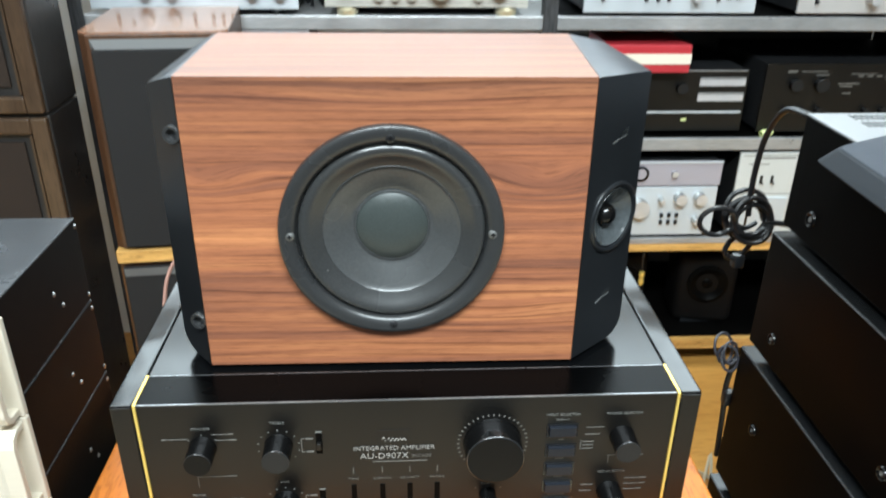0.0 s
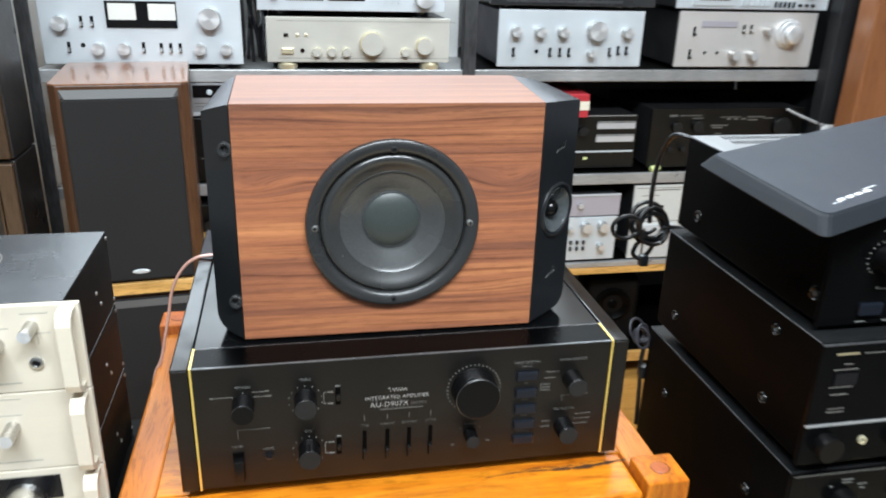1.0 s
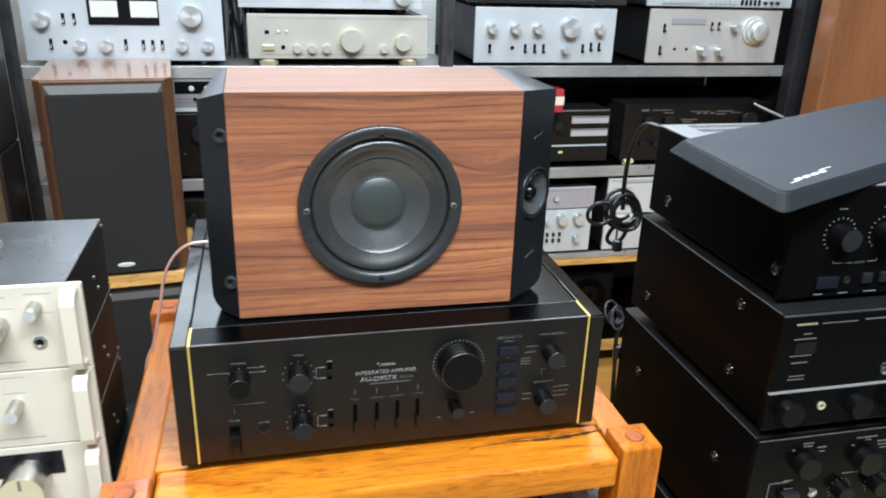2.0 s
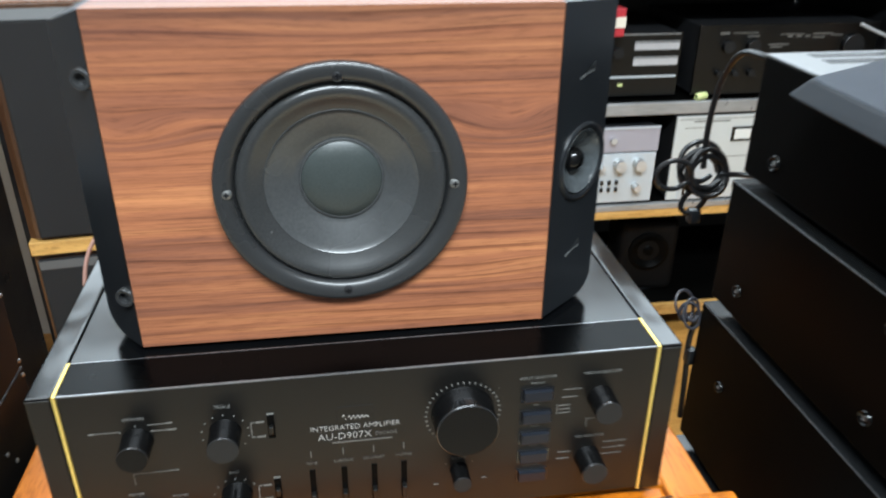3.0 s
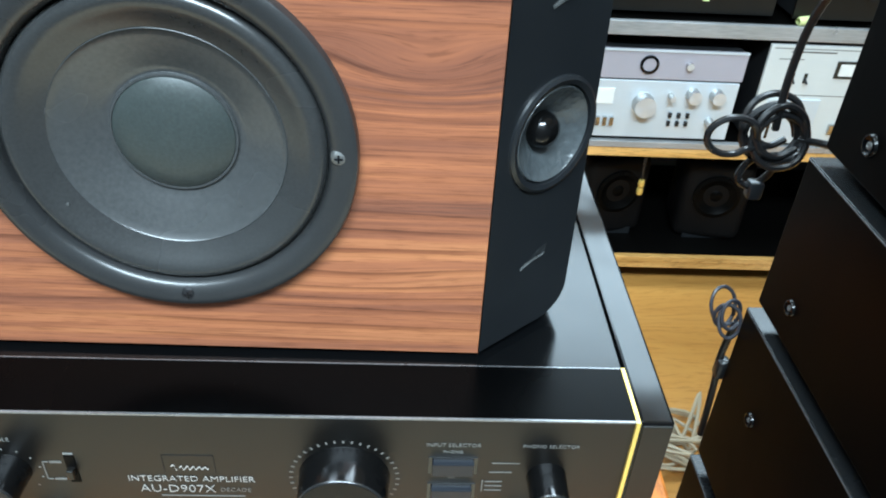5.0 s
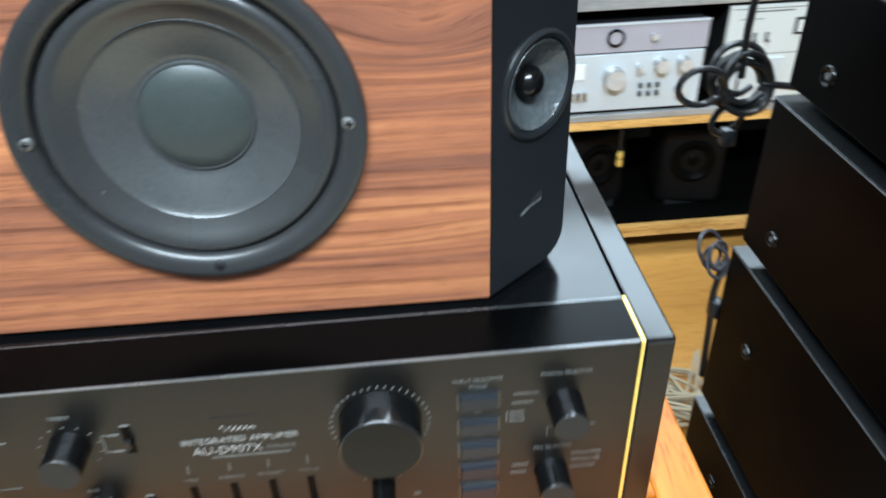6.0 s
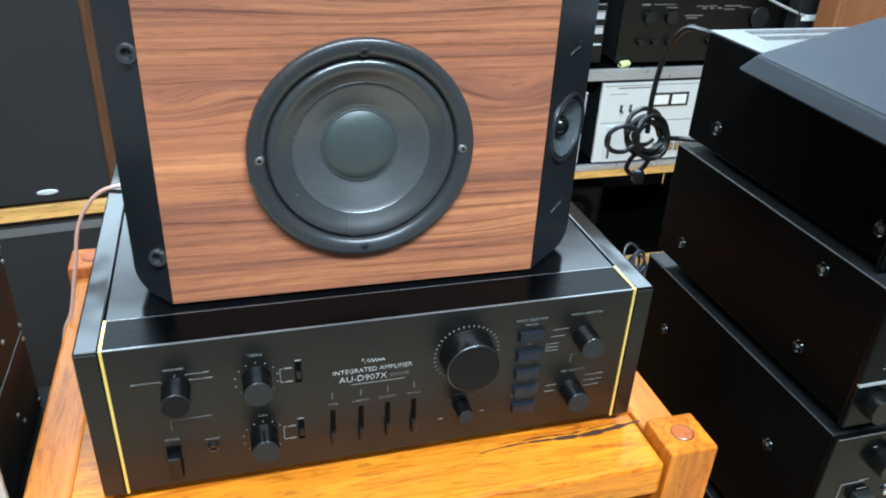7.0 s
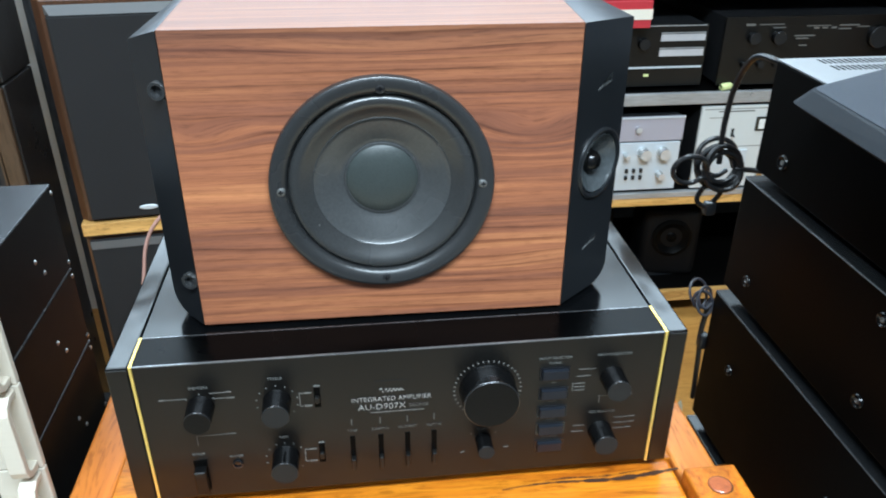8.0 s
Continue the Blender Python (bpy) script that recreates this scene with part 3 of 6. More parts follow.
def wooden_table():
    t = thing("wooden_table", ((TX0 + TX1) / 2, (TY0 + TY1) / 2, 0), "lacquered orange hardwood table with dowelled corner posts", "table")
    for x in (TX0, TX1 - PW):
        for y in (TY0, TY1 - PW):
            p = part("corner_post", box(x, x + PW, y, y + PW, 0.0, 0.662, 0.0025), TEAK_POST if x < 0 else TEAK_Z, t)
            cx, cy = x + PW / 2, y + PW / 2
            # dark ring laid on top, drawn as the shade in the dowel's recess
            part("shaded_dowel_gap", lathe(((0.0108, 0.0), (0.0108, 0.0008), (0.0097, 0.0008)), pose(cx + 0.0004, cy, 0.6615), 24), CRACK, p)
            part("dowel", lathe(((0.0098, 0), (0.0098, 0.0012), (0.009, 0.0018), (0, 0.0016)), pose(cx, cy, 0.6615), 24), END_GRAIN, p, "round reddish dowel end", True)
    a, b = TX0 + PW + 0.001, TX1 - PW - 0.001
    c, d = TY0 + PW + 0.001, TY1 - PW - 0.001
    part("front_rail", box(a, b, TY0 + 0.004, TY0 + 0.075, TTOP - 0.038, TTOP, 0.004), TEAK, t, "front rail with a dark crack")
    part("back_rail", box(a, b, TY1 - 0.06, TY1 - 0.004, TTOP - 0.038, TTOP, 0.003), TEAK, t)
    for x0 in (TX0 + 0.009, TX1 - 0.047):
        part("side_rail", box(x0, x0 + 0.038, c, d, TTOP - 0.038, TTOP + 0.001, 0.003), TEAK_Y, t)
    part("deck_panel", box(TX0 + 0.046, TX1 - 0.046, TY0 + 0.0755, TY1 - 0.0605, TTOP - 0.022, TTOP - 0.0006, 0.0012), TEAK, t)
    # the long dark split in the front rail
    bm = bmesh.new()
    rng = random.Random(4)
    n, top, low = 34, [], []
    for k in range(n):
        u = k / (n - 1)
        x = 0.080 + 0.172 * u
        yc = TY0 + 0.0530 + 0.0062 * u + 0.0022 * math.sin(u * 7.5)
        half = (0.0003 + 0.0022 * math.sin(math.pi * min(1, u ** 2.0 * 0.92 + 0.03))) * (1 + 0.45 * math.sin(k * 1.9) * math.sin(k * 0.7 + 1)) * rng.uniform(0.85, 1.15)
        top.append(bm.verts.new((x, yc + half, TTOP + 0.0006)))
        low.append(bm.verts.new((x, yc - half, TTOP + 0.0006)))
    for k in range(n - 1):
        bm.faces.new((low[k], low[k + 1], top[k + 1], top[k]))
    part("crack", bm, CRACK, t, "dark split in the wood")
    bm = bmesh.new()
    top, low = [], []
    for k in range(22):
        u = k / 21
        x, yc = 0.118 + 0.105 * u, TY0 + 0.0592 + 0.0022 * u + 0.0012 * math.sin(u * 9)
        half = 0.0010 * math.sin(math.pi * (0.05 + 0.9 * u)) * rng.uniform(0.2, 1.3)
        top.append(bm.verts.new((x, yc + half, TTOP + 0.0005)))
        low.append(bm.verts.new((x, yc - half, TTOP + 0.0005)))
    for k in range(21):
        bm.faces.new((low[k], low[k + 1], top[k + 1], top[k]))
    part("crack", bm, CRACK, t, "thin split beside the dark one")
    part("lower_shelf", box(TX0 + 0.01, TX1 - 0.01, TY0 + 0.05, TY1 - 0.05, 0.30, 0.322, 0.003), TEAK, t)
    return t


wooden_table()


# ---- the black integrated amplifier ----
AX, AY0, AY1, AZ0, AZ1 = 0.231, 0.500, 0.885, 0.661, 0.800


def integrated_amplifier():
    t = thing("integrated_amplifier", (0, 0.69, TTOP), "black integrated amplifier with gold pinstripes and glossy side panels", "amplifier")
    inner = 0.2125
    part("faceplate", box(-inner, inner, AY0, AY0 + 0.038, AZ0, AZ1, 0.0012), BLACK_FACE, t, "satin black faceplate with a bright top edge")
    part("face_top", box(-inner + 0.0005, inner - 0.0005, AY0 + 0.0015, AY0 + 0.0377, AZ1 - 0.002, AZ1 + 0.0003), FACE_TOP, t, "polished top of the faceplate")
    part("bright_edge", box(-inner + 0.001, inner - 0.001, AY0 - 0.0004, AY0 + 0.0006, AZ1 - 0.0006, AZ1 + 0.0005), EDGE_LINE, t, "thin bright edge line")
    part("lid", box(-inner, inner, AY0 + 0.0392, AY1, AZ1 - 0.006, AZ1 - 0.0006, 0.0006), BLACK_LID, t, "black enamelled lid")
    part("lid_seam", box(-inner, inner, AY0 + 0.0379, AY0 + 0.0385, AZ1 - 0.002, AZ1 + 0.0005), WORN_EDGE, t)
    part("chassis", box(-inner + 0.002, inner - 0.002, AY0 + 0.039, AY1 - 0.004, AZ0 + 0.002, AZ1 - 0.0065), BLACK_METAL, t)
    for s in (-1, 1):
        x0, x1 = sorted((s * (inner + 0.001), s * AX))
        part("side_panel", box(x0, x1, AY0 - 0.001, AY1 + 0.001, AZ0 - 0.001, AZ1 + 0.0008, 0.0016), BLACK_GLOSS, t, "glossy black lacquered side panel")
        part("side_front", box(x0 + 0.0012, x1 - 0.0012, AY0 - 0.0022, AY0 - 0.0009, AZ0 + 0.0006, AZ1 - 0.0008, 0.0005), BLACK_FACE, t, "satin black front edge of the side panel")
        xa, xb = sorted((s * (inner - 0.0012), s * (inner + 0.0008)))
        part("gold_stripe", box(xa, xb, AY0 - 0.0016, AY0 + 0.002, AZ0, AZ1 + 0.001), GOLD, t, "gold pinstripe")
        part("gold_stripe", box(xa, xb, AY0 + 0.0021, AY0 + 0.038, AZ1 - 0.001, AZ1 + 0.0012), GOLD, t, "gold pinstripe")
        for y in (AY0 + 0.05, AY1 - 0.06):
            part("foot", lathe(((0.018, 0), (0.02, 0.003), (0.02, AZ0 - TTOP + 0.001), (0, AZ0 - TTOP + 0.001)), pose(s * 0.17, y, TTOP), 20), BLACK_PLASTIC, t, smooth=True)
    f = AY0
    # large volume control with a ring of bright marks
    knob(0.065, f, 0.755, 0.0235, 0.021, t, BLACK_KNOB, STACK_KNOB, name="volume_knob", label="large black volume knob", groove=False)
    ticks(0.065, 0.755, 0.0268, -135, 135, 31, 0.0020, 0.0012, f, PRINT_GREY, t)
    # smaller rotary controls
    for x, z, r, d in ((-0.1655, 0.7575, 0.0108, 0.020), (-0.106, 0.758, 0.0112, 0.020), (-0.104, 0.699, 0.0112, 0.020), (0.063, 0.7005, 0.0072, 0.017), (0.171, 0.758, 0.0104, 0.020), (0.166, 0.700, 0.0104, 0.020)):
        knob(x, f, z, r, d, t, BLACK_KNOB, STACK_KNOB if x < -0.15 else KNOB_FACE, name="control_knob", groove=False)
    for x, z, r in ((-0.106, 0.757, 0.0158), (-0.104, 0.698, 0.0158)):
        ticks(x, z, r, -130, 130, 11, 0.0012, 0.001, f, PRINT, t)
    for x, z in ((-0.1652, 0.757), (0.063, 0.699)):
        ticks(x, z, 0.0130, -50, 50, 3, 0.0012, 0.0009, f, PRINT, t)
    # selector buttons
    for k, z in enumerate((0.766, 0.7455, 0.726, 0.707, 0.688)):
        b = part("selector_button", box(0.1105, 0.1320, f - 0.0040, f + 0.001, z - 0.0047, z + 0.0047, 0.0006), BLUE_BUTTON, t, "glossy blue-black push button")
        part("button_surround", box(0.1085, 0.1340, f - 0.0006, f + 0.001, z - 0.0062, z + 0.0062), WINDOW_BLACK, b)
    bars([(0.121, 0.7565, 0.004, 0.0012), (0.121, 0.7368, 0.007, 0.0012), (0.121, 0.7172, 0.007, 0.0012), (0.121, 0.698, 0.014, 0.0012)], f, PRINT_GREY, t)
    # four lever switches in slots
    for x in (-0.048, -0.0245, -0.002, 0.0205):
        s = part("switch_slot", box(x - 0.0022, x + 0.0022, f - 0.0005, f + 0.001, 0.680, 0.7150), BLACK_METAL, t)
        part("switch_lever", box(x - 0.0018, x + 0.0018, f - 0.006, f, 0.682, 0.694, 0.0006), BLACK_FACE, s)
        bars([(x, 0.7300, 0.0006, 0.006)], f, PRINT_GREY, t)
    for x, text in ((-0.048, "TONE"), (-0.0245, "SUBSONIC"), (-0.002, "CD DIRECT"), (0.0205, "MUTING")):
        lettering(text, x, f - 0.0004, 0.7215, 0.0031, PRINT_GREY, t)
    # power lever and phones socket
    s = part("power_slot", box(-0.1795, -0.1685, f - 0.0005, f + 0.001, 0.670, 0.702), BLACK_METAL, t)
    part("power_lever", box(-0.1788, -0.1692, f - 0.009, f, 0.672, 0.696, 0.0008), BLACK_KNOB, s)
    part("phones_socket", lathe(((0.0045, 0), (0.0045, 0.0014), (0.003, 0.0016), (0.0026, 0.0002), (0, 0.0002)), facing(-0.144, f, 0.6955), 20), WINDOW_BLACK, t, smooth=True)
    # tone turnover slide switches
    for z in (0.757, 0.698):
        s = part("slide_slot", box(-0.0765, -0.0715, f - 0.0005, f + 0.001, z - 0.008, z + 0.012), BLACK_METAL, t)
        part("slide_lever", box(-0.0757, -0.0723, f - 0.004, f, z - 0.002, z + 0.004, 0.0005), BLACK_FACE, s)
        bars([(-0.0880, z + 0.0005, 0.0006, 0.0135), (-0.0868, z + 0.0070, 0.003, 0.0006), (-0.0868, z - 0.006, 0.003, 0.0006), (-0.0815, z + 0.007, 0.006, 0.0014), (-0.0815, z - 0.006, 0.006, 0.0014)], f, PRINT_GREY, t)
        bars([(-0.074, z + 0.0135, 0.005, 0.001)], f, PRINT, t)
    # printed words
    for text, x, z, size in (("SPEAKERS", -0.1655, 0.7765, 0.0038), ("TREBLE", -0.106, 0.7805, 0.0040), ("BASS", -0.104, 0.7205, 0.0038), ("POWER", -0.174, 0.709, 0.0034), ("PHONES", -0.144, 0.7040, 0.0032),
                             ("INPUT SELECTOR", 0.121, 0.7815, 0.0040), ("PHONO", 0.121, 0.7765, 0.0032), ("PHONO SELECTOR", 0.171, 0.7815, 0.0038), ("REC SELECTOR", 0.166, 0.7215, 0.0038), ("BALANCE", 0.063, 0.7125, 0.0030)):
        lettering(text, x, f - 0.0004, z, size * 0.9, PRINT, t)
    lettering("INTEGRATED AMPLIFIER", -0.0145, f - 0.0004, 0.7525, 0.0062, PRINT_BRIGHT, t, stretch=0.98)
    lettering("AU-D907X", -0.0225, f - 0.0004, 0.7445, 0.0085, PRINT_BRIGHT, t)
    lettering("DECADE", 0.0075, f - 0.0004, 0.7440, 0.0042, PRINT_GREY, t)
    bars([(-0.010, 0.7388, 0.044, 0.0007)], f, PRINT_GREY, t)
    # maker's mark as a plain slanted shape in a faint frame
    bm = bmesh.new()
    line = [(-0.0240 + 0.0040 * k / 8, 0.7615 + 0.0020 * math.sin(k / 8 * 5.2 + 0.3)) for k in range(9)] + [(-0.0195 + 0.0150 * k / 40, 0.7612 + 0.0011 * math.sin(k / 40 * 31) + 0.0004 * math.sin(k * 0.7)) for k in range(41)]
    for (xa, za), (xb, zb) in zip(line, line[1:]):
        if xb - xa < 0.00048 or xa < -0.0205:
            bm.faces.new([bm.verts.new((x + 0.25 * (z - 0.7612), f - 0.0004, z + h)) for x, z, h in ((xa, za, -0.00055), (xb, zb, -0.00055), (xb, zb, 0.00055), (xa, za, 0.00055))])
    part("maker_mark", bm, PRINT_BRIGHT, t)
    bars([(-0.0145, 0.7705, 0.026, 0.0005), (-0.0275, 0.764, 0.0005, 0.0135), (-0.0015, 0.764, 0.0005, 0.0135)], f, mat_base("faint_print", (0.0055, 0.0052, 0.0046), 0.6)[0], t)
    # thin legend lines round the selectors
    bars([(-0.184, 0.7665, 0.016, 0.00045), (-0.151, 0.7705, 0.013, 0.00045), (-0.150, 0.7650, 0.010, 0.00045), (-0.1945, 0.7665, 0.004, 0.0011), (-0.1425, 0.7708, 0.004, 0.0011), (-0.1415, 0.765, 0.006, 0.0011),
          (-0.158, 0.728, 0.030, 0.0004), (-0.173, 0.723, 0.0005, 0.010), (-0.146, 0.7282, 0.008, 0.0007)], f, PRINT_GREY, t)
    bars([(0.1465, 0.768, 0.010, 0.0005), (0.1465, 0.761, 0.012, 0.0006), (0.1435, 0.7535, 0.009, 0.0006), (0.1435, 0.7500, 0.009, 0.0006), (0.1435, 0.7465, 0.009, 0.0006), (0.1375, 0.750, 0.0006, 0.009), (0.153, 0.768, 0.006, 0.0003),
          (0.176, 0.7385, 0.030, 0.0003), (0.162, 0.7350, 0.0006, 0.008),
          (0.184, 0.7135, 0.012, 0.0003), (0.184, 0.7075, 0.012, 0.0003), (0.183, 0.7015, 0.010, 0.0003), (0.1935, 0.7137, 0.006, 0.0006), (0.1935, 0.7077, 0.005, 0.0006), (0.191, 0.7017, 0.005, 0.0006), (0.1465, 0.7075, 0.010, 0.0006), (0.1455, 0.701, 0.010, 0.0006), (0.083, 0.690, 0.004, 0.0007), (0.045, 0.688, 0.004, 0.0007)], f, PRINT_GREY, t)
    return t


integrated_amplifier()


# ---- the walnut loudspeaker lying on the amplifier ----
SZ0, SZ1 = 0.8035, 1.041


def holed_cabinet(fl, fr, br, bl, z0, z1, cx, cz, r, n=96):
    """A four-sided cabinet whose front has a round, recessed opening."""
    bm = bmesh.new()

    def front(x, z, back=0.0):
        u = (x - fl[0]) / (fr[0] - fl[0])
        return bm.verts.new((x, fl[1] + u * (fr[1] - fl[1]) + back, z))

    edge, rim, deep, bottom = [], [], [], []
    corners = [(fr[0], z1), (fl[0], z1), (fl[0], z0), (fr[0], z0)]
    snap = {round((math.atan2(z - cz, x - cx) % (2 * math.pi)) / (2 * math.pi) * n) % n: (x, z) for x, z in corners}
    for k in range(n):
        a = 2 * math.pi * k / n
        c, d = math.cos(a), math.sin(a)
        reach = min(((fr[0] if c > 0 else fl[0]) - cx) / c if abs(c) > 1e-9 else 9, ((z1 if d > 0 else z0) - cz) / d if abs(d) > 1e-9 else 9)
        edge.append(front(*snap.get(k, (cx + reach * c, cz + reach * d))))
        rim.append(front(cx + r * c, cz + r * d))
        deep.append(front(cx + r * c, cz + r * d, 0.05))
    for k in range(n):
        j = (k + 1) % n
        bm.faces.new((edge[k], edge[j], rim[j], rim[k]))
        bm.faces.new((rim[k], rim[j], deep[j], deep[k]))
    bm.faces.new(deep)
    low = {k: bm.verts.new((p[0], p[1], z0)) for k, p in (("fl", fl), ("fr", fr), ("br", br), ("bl", bl))}
    top = {k: bm.verts.new((p[0], p[1], z1)) for k, p in (("fl", fl), ("fr", fr), ("br", br), ("bl", bl))}
    bm.faces.new([top[k] for k in ("fl", "fr", "br", "bl")])
    bm.faces.new([low[k] for k in ("bl", "br", "fr", "fl")])
    for a, b in (("fr", "br"), ("br", "bl"), ("bl", "fl")):
        bm.faces.new((low[a], low[b], top[b], top[a]))
    bmesh.ops.remove_doubles(bm, verts=bm.verts, dist=0.00001)
    return bm


def walnut_loudspeaker():
    t = thing("bookshelf_loudspeaker", (-0.013, 0.62, SZ0), "walnut loudspeaker with black angled ends lying on its side", "loudspeaker")
    fl, fr = (-0.163, 0.548), (0.134, 0.545)
    ol, orr = (-0.191, 0.580), (0.186, 0.588)
    bl, br = (-0.165, 0.713), (0.146, 0.710)
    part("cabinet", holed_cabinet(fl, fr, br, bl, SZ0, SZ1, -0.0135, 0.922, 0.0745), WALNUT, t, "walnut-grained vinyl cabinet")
    # black ends: a moulded cap on each side
    for a, o, b, name in ((fr, orr, br, "right"), (fl, ol, bl, "left")):
        s = 1 if name == "right" else -1
        back = (o[0] - s * 0.012, b[1] - 0.022)
        e = 0.0006 * s
        pts = [(a[0] + e, a[1]), o, back, (b[0] + e, b[1])]
        cap = prism(pts, SZ0 + 0.0005, SZ1 - 0.0002)
        for v in cap.verts:
            if v.co.z > SZ1 - 0.001 and abs(v.co.x - a[0]) > 0.015:
                v.co.z -= (0.012 if s < 0 else 0.005) * (1.0 if v.co.y < 0.62 else 0.5)
        soft = [ed for ed in cap.edges if abs(ed.verts[0].co.z - ed.verts[1].co.z) < 1e-5 and ed.verts[0].co.z < SZ0 + 0.01 and all(abs(v.co.x - a[0]) > 0.01 for v in ed.verts)]
        bmesh.ops.bevel(cap, geom=soft, offset=0.017, segments=6, affect="EDGES", profile=0.5)
        top = [ed for ed in cap.edges if abs(ed.verts[0].co.z - ed.verts[1].co.z) < 1e-5 and ed.verts[0].co.z > SZ1 - 0.001] + [ed for ed in cap.edges if min(v.co.z for v in ed.verts) > SZ1 - 0.02 and max(v.co.z for v in ed.verts) < SZ1 - 0.001]
        bmesh.ops.bevel(cap, geom=top, offset=0.0015, segments=2, affect="EDGES", profile=0.5)
        if s > 0:
            d = Vector((o[0] - a[0], o[1] - a[1], 0)).normalized()
            mid = Vector((a[0], a[1], 0)) + d * 0.0375 + Vector((0, 0, 0.923))
            hole = lathe(((0, -0.014), (0.0256, -0.014), (0.0256, 0.01), (0, 0.01)), pose(*mid, 90, 0, math.degrees(math.atan2(d.y, d.x))), 48)
            cap = carved(cap, hole)
        part("end_cap", cap, BLACK_PLASTIC, t, "black plastic angled end cap", True)
    cx, cy, cz = -0.0135, 0.5463, 0.922
    ax = facing(cx, cy, cz, 0.0)
    rim = part("woofer_rim", lathe(((0.0858, -0.004), (0.0858, 0.0042), (0.0852, 0.0060), (0.0838, 0.0069), (0.0815, 0.0072), (0.0785, 0.0070), (0.0762, 0.0064), (0.0744, 0.0054), (0.0732, 0.0042), (0.0726, 0.0028), (0.0722, 0.0012), (0.0716, -0.0010), (0.0700, -0.004)), ax, 96), BASKET, t, "black woofer frame ring", True)
    part("surround", lathe(((0.0719, -0.0006), (0.0714, 0.0008), (0.0706, 0.0022), (0.0693, 0.0036), (0.0674, 0.0044), (0.0652, 0.0041), (0.0630, 0.0031), (0.0605, 0.0016), (0.0578, 0.0000), (0.0550, -0.0015), (0.0528, -0.0026)), ax, 96), RUBBER, t, "black half-roll rubber surround", True)
    part("cone", lathe(((0.0531, -0.0026), (0.0527, -0.0021), (0.0521, -0.0027), (0.0490, -0.0042), (0.0440, -0.0066), (0.0380, -0.0095), (0.0335, -0.0118), (0.0304, -0.0133), (0.0296, -0.0134), (0.0290, -0.0119), (0.0280, -0.0119), (0.0268, -0.0150)), ax, 96), CONE, t, "dark grey woofer cone", True)
    part("dust_cap", lathe(((0.0282, -0.0135), (0.0276, -0.0118), (0.0245, -0.0099), (0.019, -0.0081), (0.012, -0.0068), (0.006, -0.0062), (0, -0.0060)), ax, 72), CAP, t, "grey-green domed dust cap", True)
    a = radians(212)
    part("paint_chip", lathe(((0.0009, -0.0003), (0.0008, 0.0003), (0, 0.0004)), ax @ Matrix.Translation((0.0592 * math.cos(a), 0.0592 * math.sin(a), 0.0010)), 8), TORN_FILM, rim, "tiny pale chip")
    for dx, dz in ((0, 0.0768), (0, -0.0785), (-0.0768, 0), (0.0768, 0)):
        sk = facing(cx + dx, cy - 0.0058, cz + dz)
        w = part("screw", lathe(((0, 0.0016), (0.0021, 0.0016), (0.0031, 0.0012), (0.0037, 0.0002), (0.0040, -0.0004)), sk, 20), DARK_SCREW if dz else DULL_SCREW, rim)
        part("cross_recess", box(cx + dx - 0.0019, cx + dx + 0.0019, cy - 0.0078, cy - 0.0068, cz + dz - 0.0004, cz + dz + 0.0004), WINDOW_BLACK, w)
        part("cross_recess", box(cx + dx - 0.0004, cx + dx + 0.0004, cy - 0.0079, cy - 0.0068, cz + dz - 0.0019, cz + dz + 0.0019), WINDOW_BLACK, w)
    # tweeter on the angled end
    d = Vector((orr[0] - fr[0], orr[1] - fr[1], 0))
    turn = math.degrees(math.atan2(d.y, d.x))
    d.normalize()
    n = Vector((d.y, -d.x, 0))
    mid = Vector((fr[0], fr[1], 0)) + d * 0.0375 + Vector((0, 0, 0.923)) + n * 0.0006
    tx = pose(*mid, 90, 0, turn)
    tw = part("tweeter_rim", lathe(((0.0300, -0.0006), (0.0298, 0.0010), (0.0280, 0.0018), (0.0256, 0.0010), (0.0252, -0.002), (0.0238, -0.0022)), tx, 56), BLACK_PLASTIC, t, "black tweeter ring", True)
    part("tweeter_cone", lathe(((0.0254, -0.0012), (0.0240, 0.0004), (0.0224, -0.0012), (0.0165, -0.0048), (0.0100, -0.0088), (0.0085, -0.0098)), tx, 56), worn("grey_tweeter_paper", (0.046, 0.052, 0.055), 0.24, 0, 0.7, (25, 25, 25), 0.35, 0.08, 0.5), tw, "grey paper tweeter cone", True)
    part("tweeter_dome", lathe(((0.0094, -0.0094), (0.0090, -0.0055), (0.0066, -0.0018), (0.003, 0.0000), (0, 0.0004)), tx, 40), BLACK_KNOB, tw, "glossy black tweeter dome", True)
    # scuffs and sockets on the ends
    for z in (0.9915, 0.8535):
        m = pose(*(Vector((fr[0], fr[1], z)) + d * 0.034 + n * 0.0006), 90, 0, turn)
        bm = bmesh.new()
        bm.faces.new([bm.verts.new(m @ Vector((x, y, 0.0004))) for x, y in ((-0.0095, -0.0040), (-0.0085, -0.0062), (-0.0050, -0.0048), (0.0015, -0.0030), (0.0085, -0.0022), (0.0095, -0.0006), (0.0020, -0.0010), (-0.0050, -0.0022))])
        scuff = part("glue_mark", bm, TORN_FILM, t, "torn glossy sticker remnant")
        bm = bmesh.new()
        bm.faces.new([bm.verts.new(m @ Vector((x, y, 0.0002))) for x, y in ((-0.0060, -0.0030), (0.0095, -0.0008), (0.0105, 0.0058), (0.0030, 0.0030))])
        part("film", bm, GLUE_FILM, scuff, "dull film of old glue")
    dl = Vector((ol[0] - fl[0], ol[1] - fl[1], 0))
    tl = math.degrees(math.atan2(-dl.y, -dl.x))
    dl.normalize()
    nl = Vector((-dl.y, dl.x, 0))
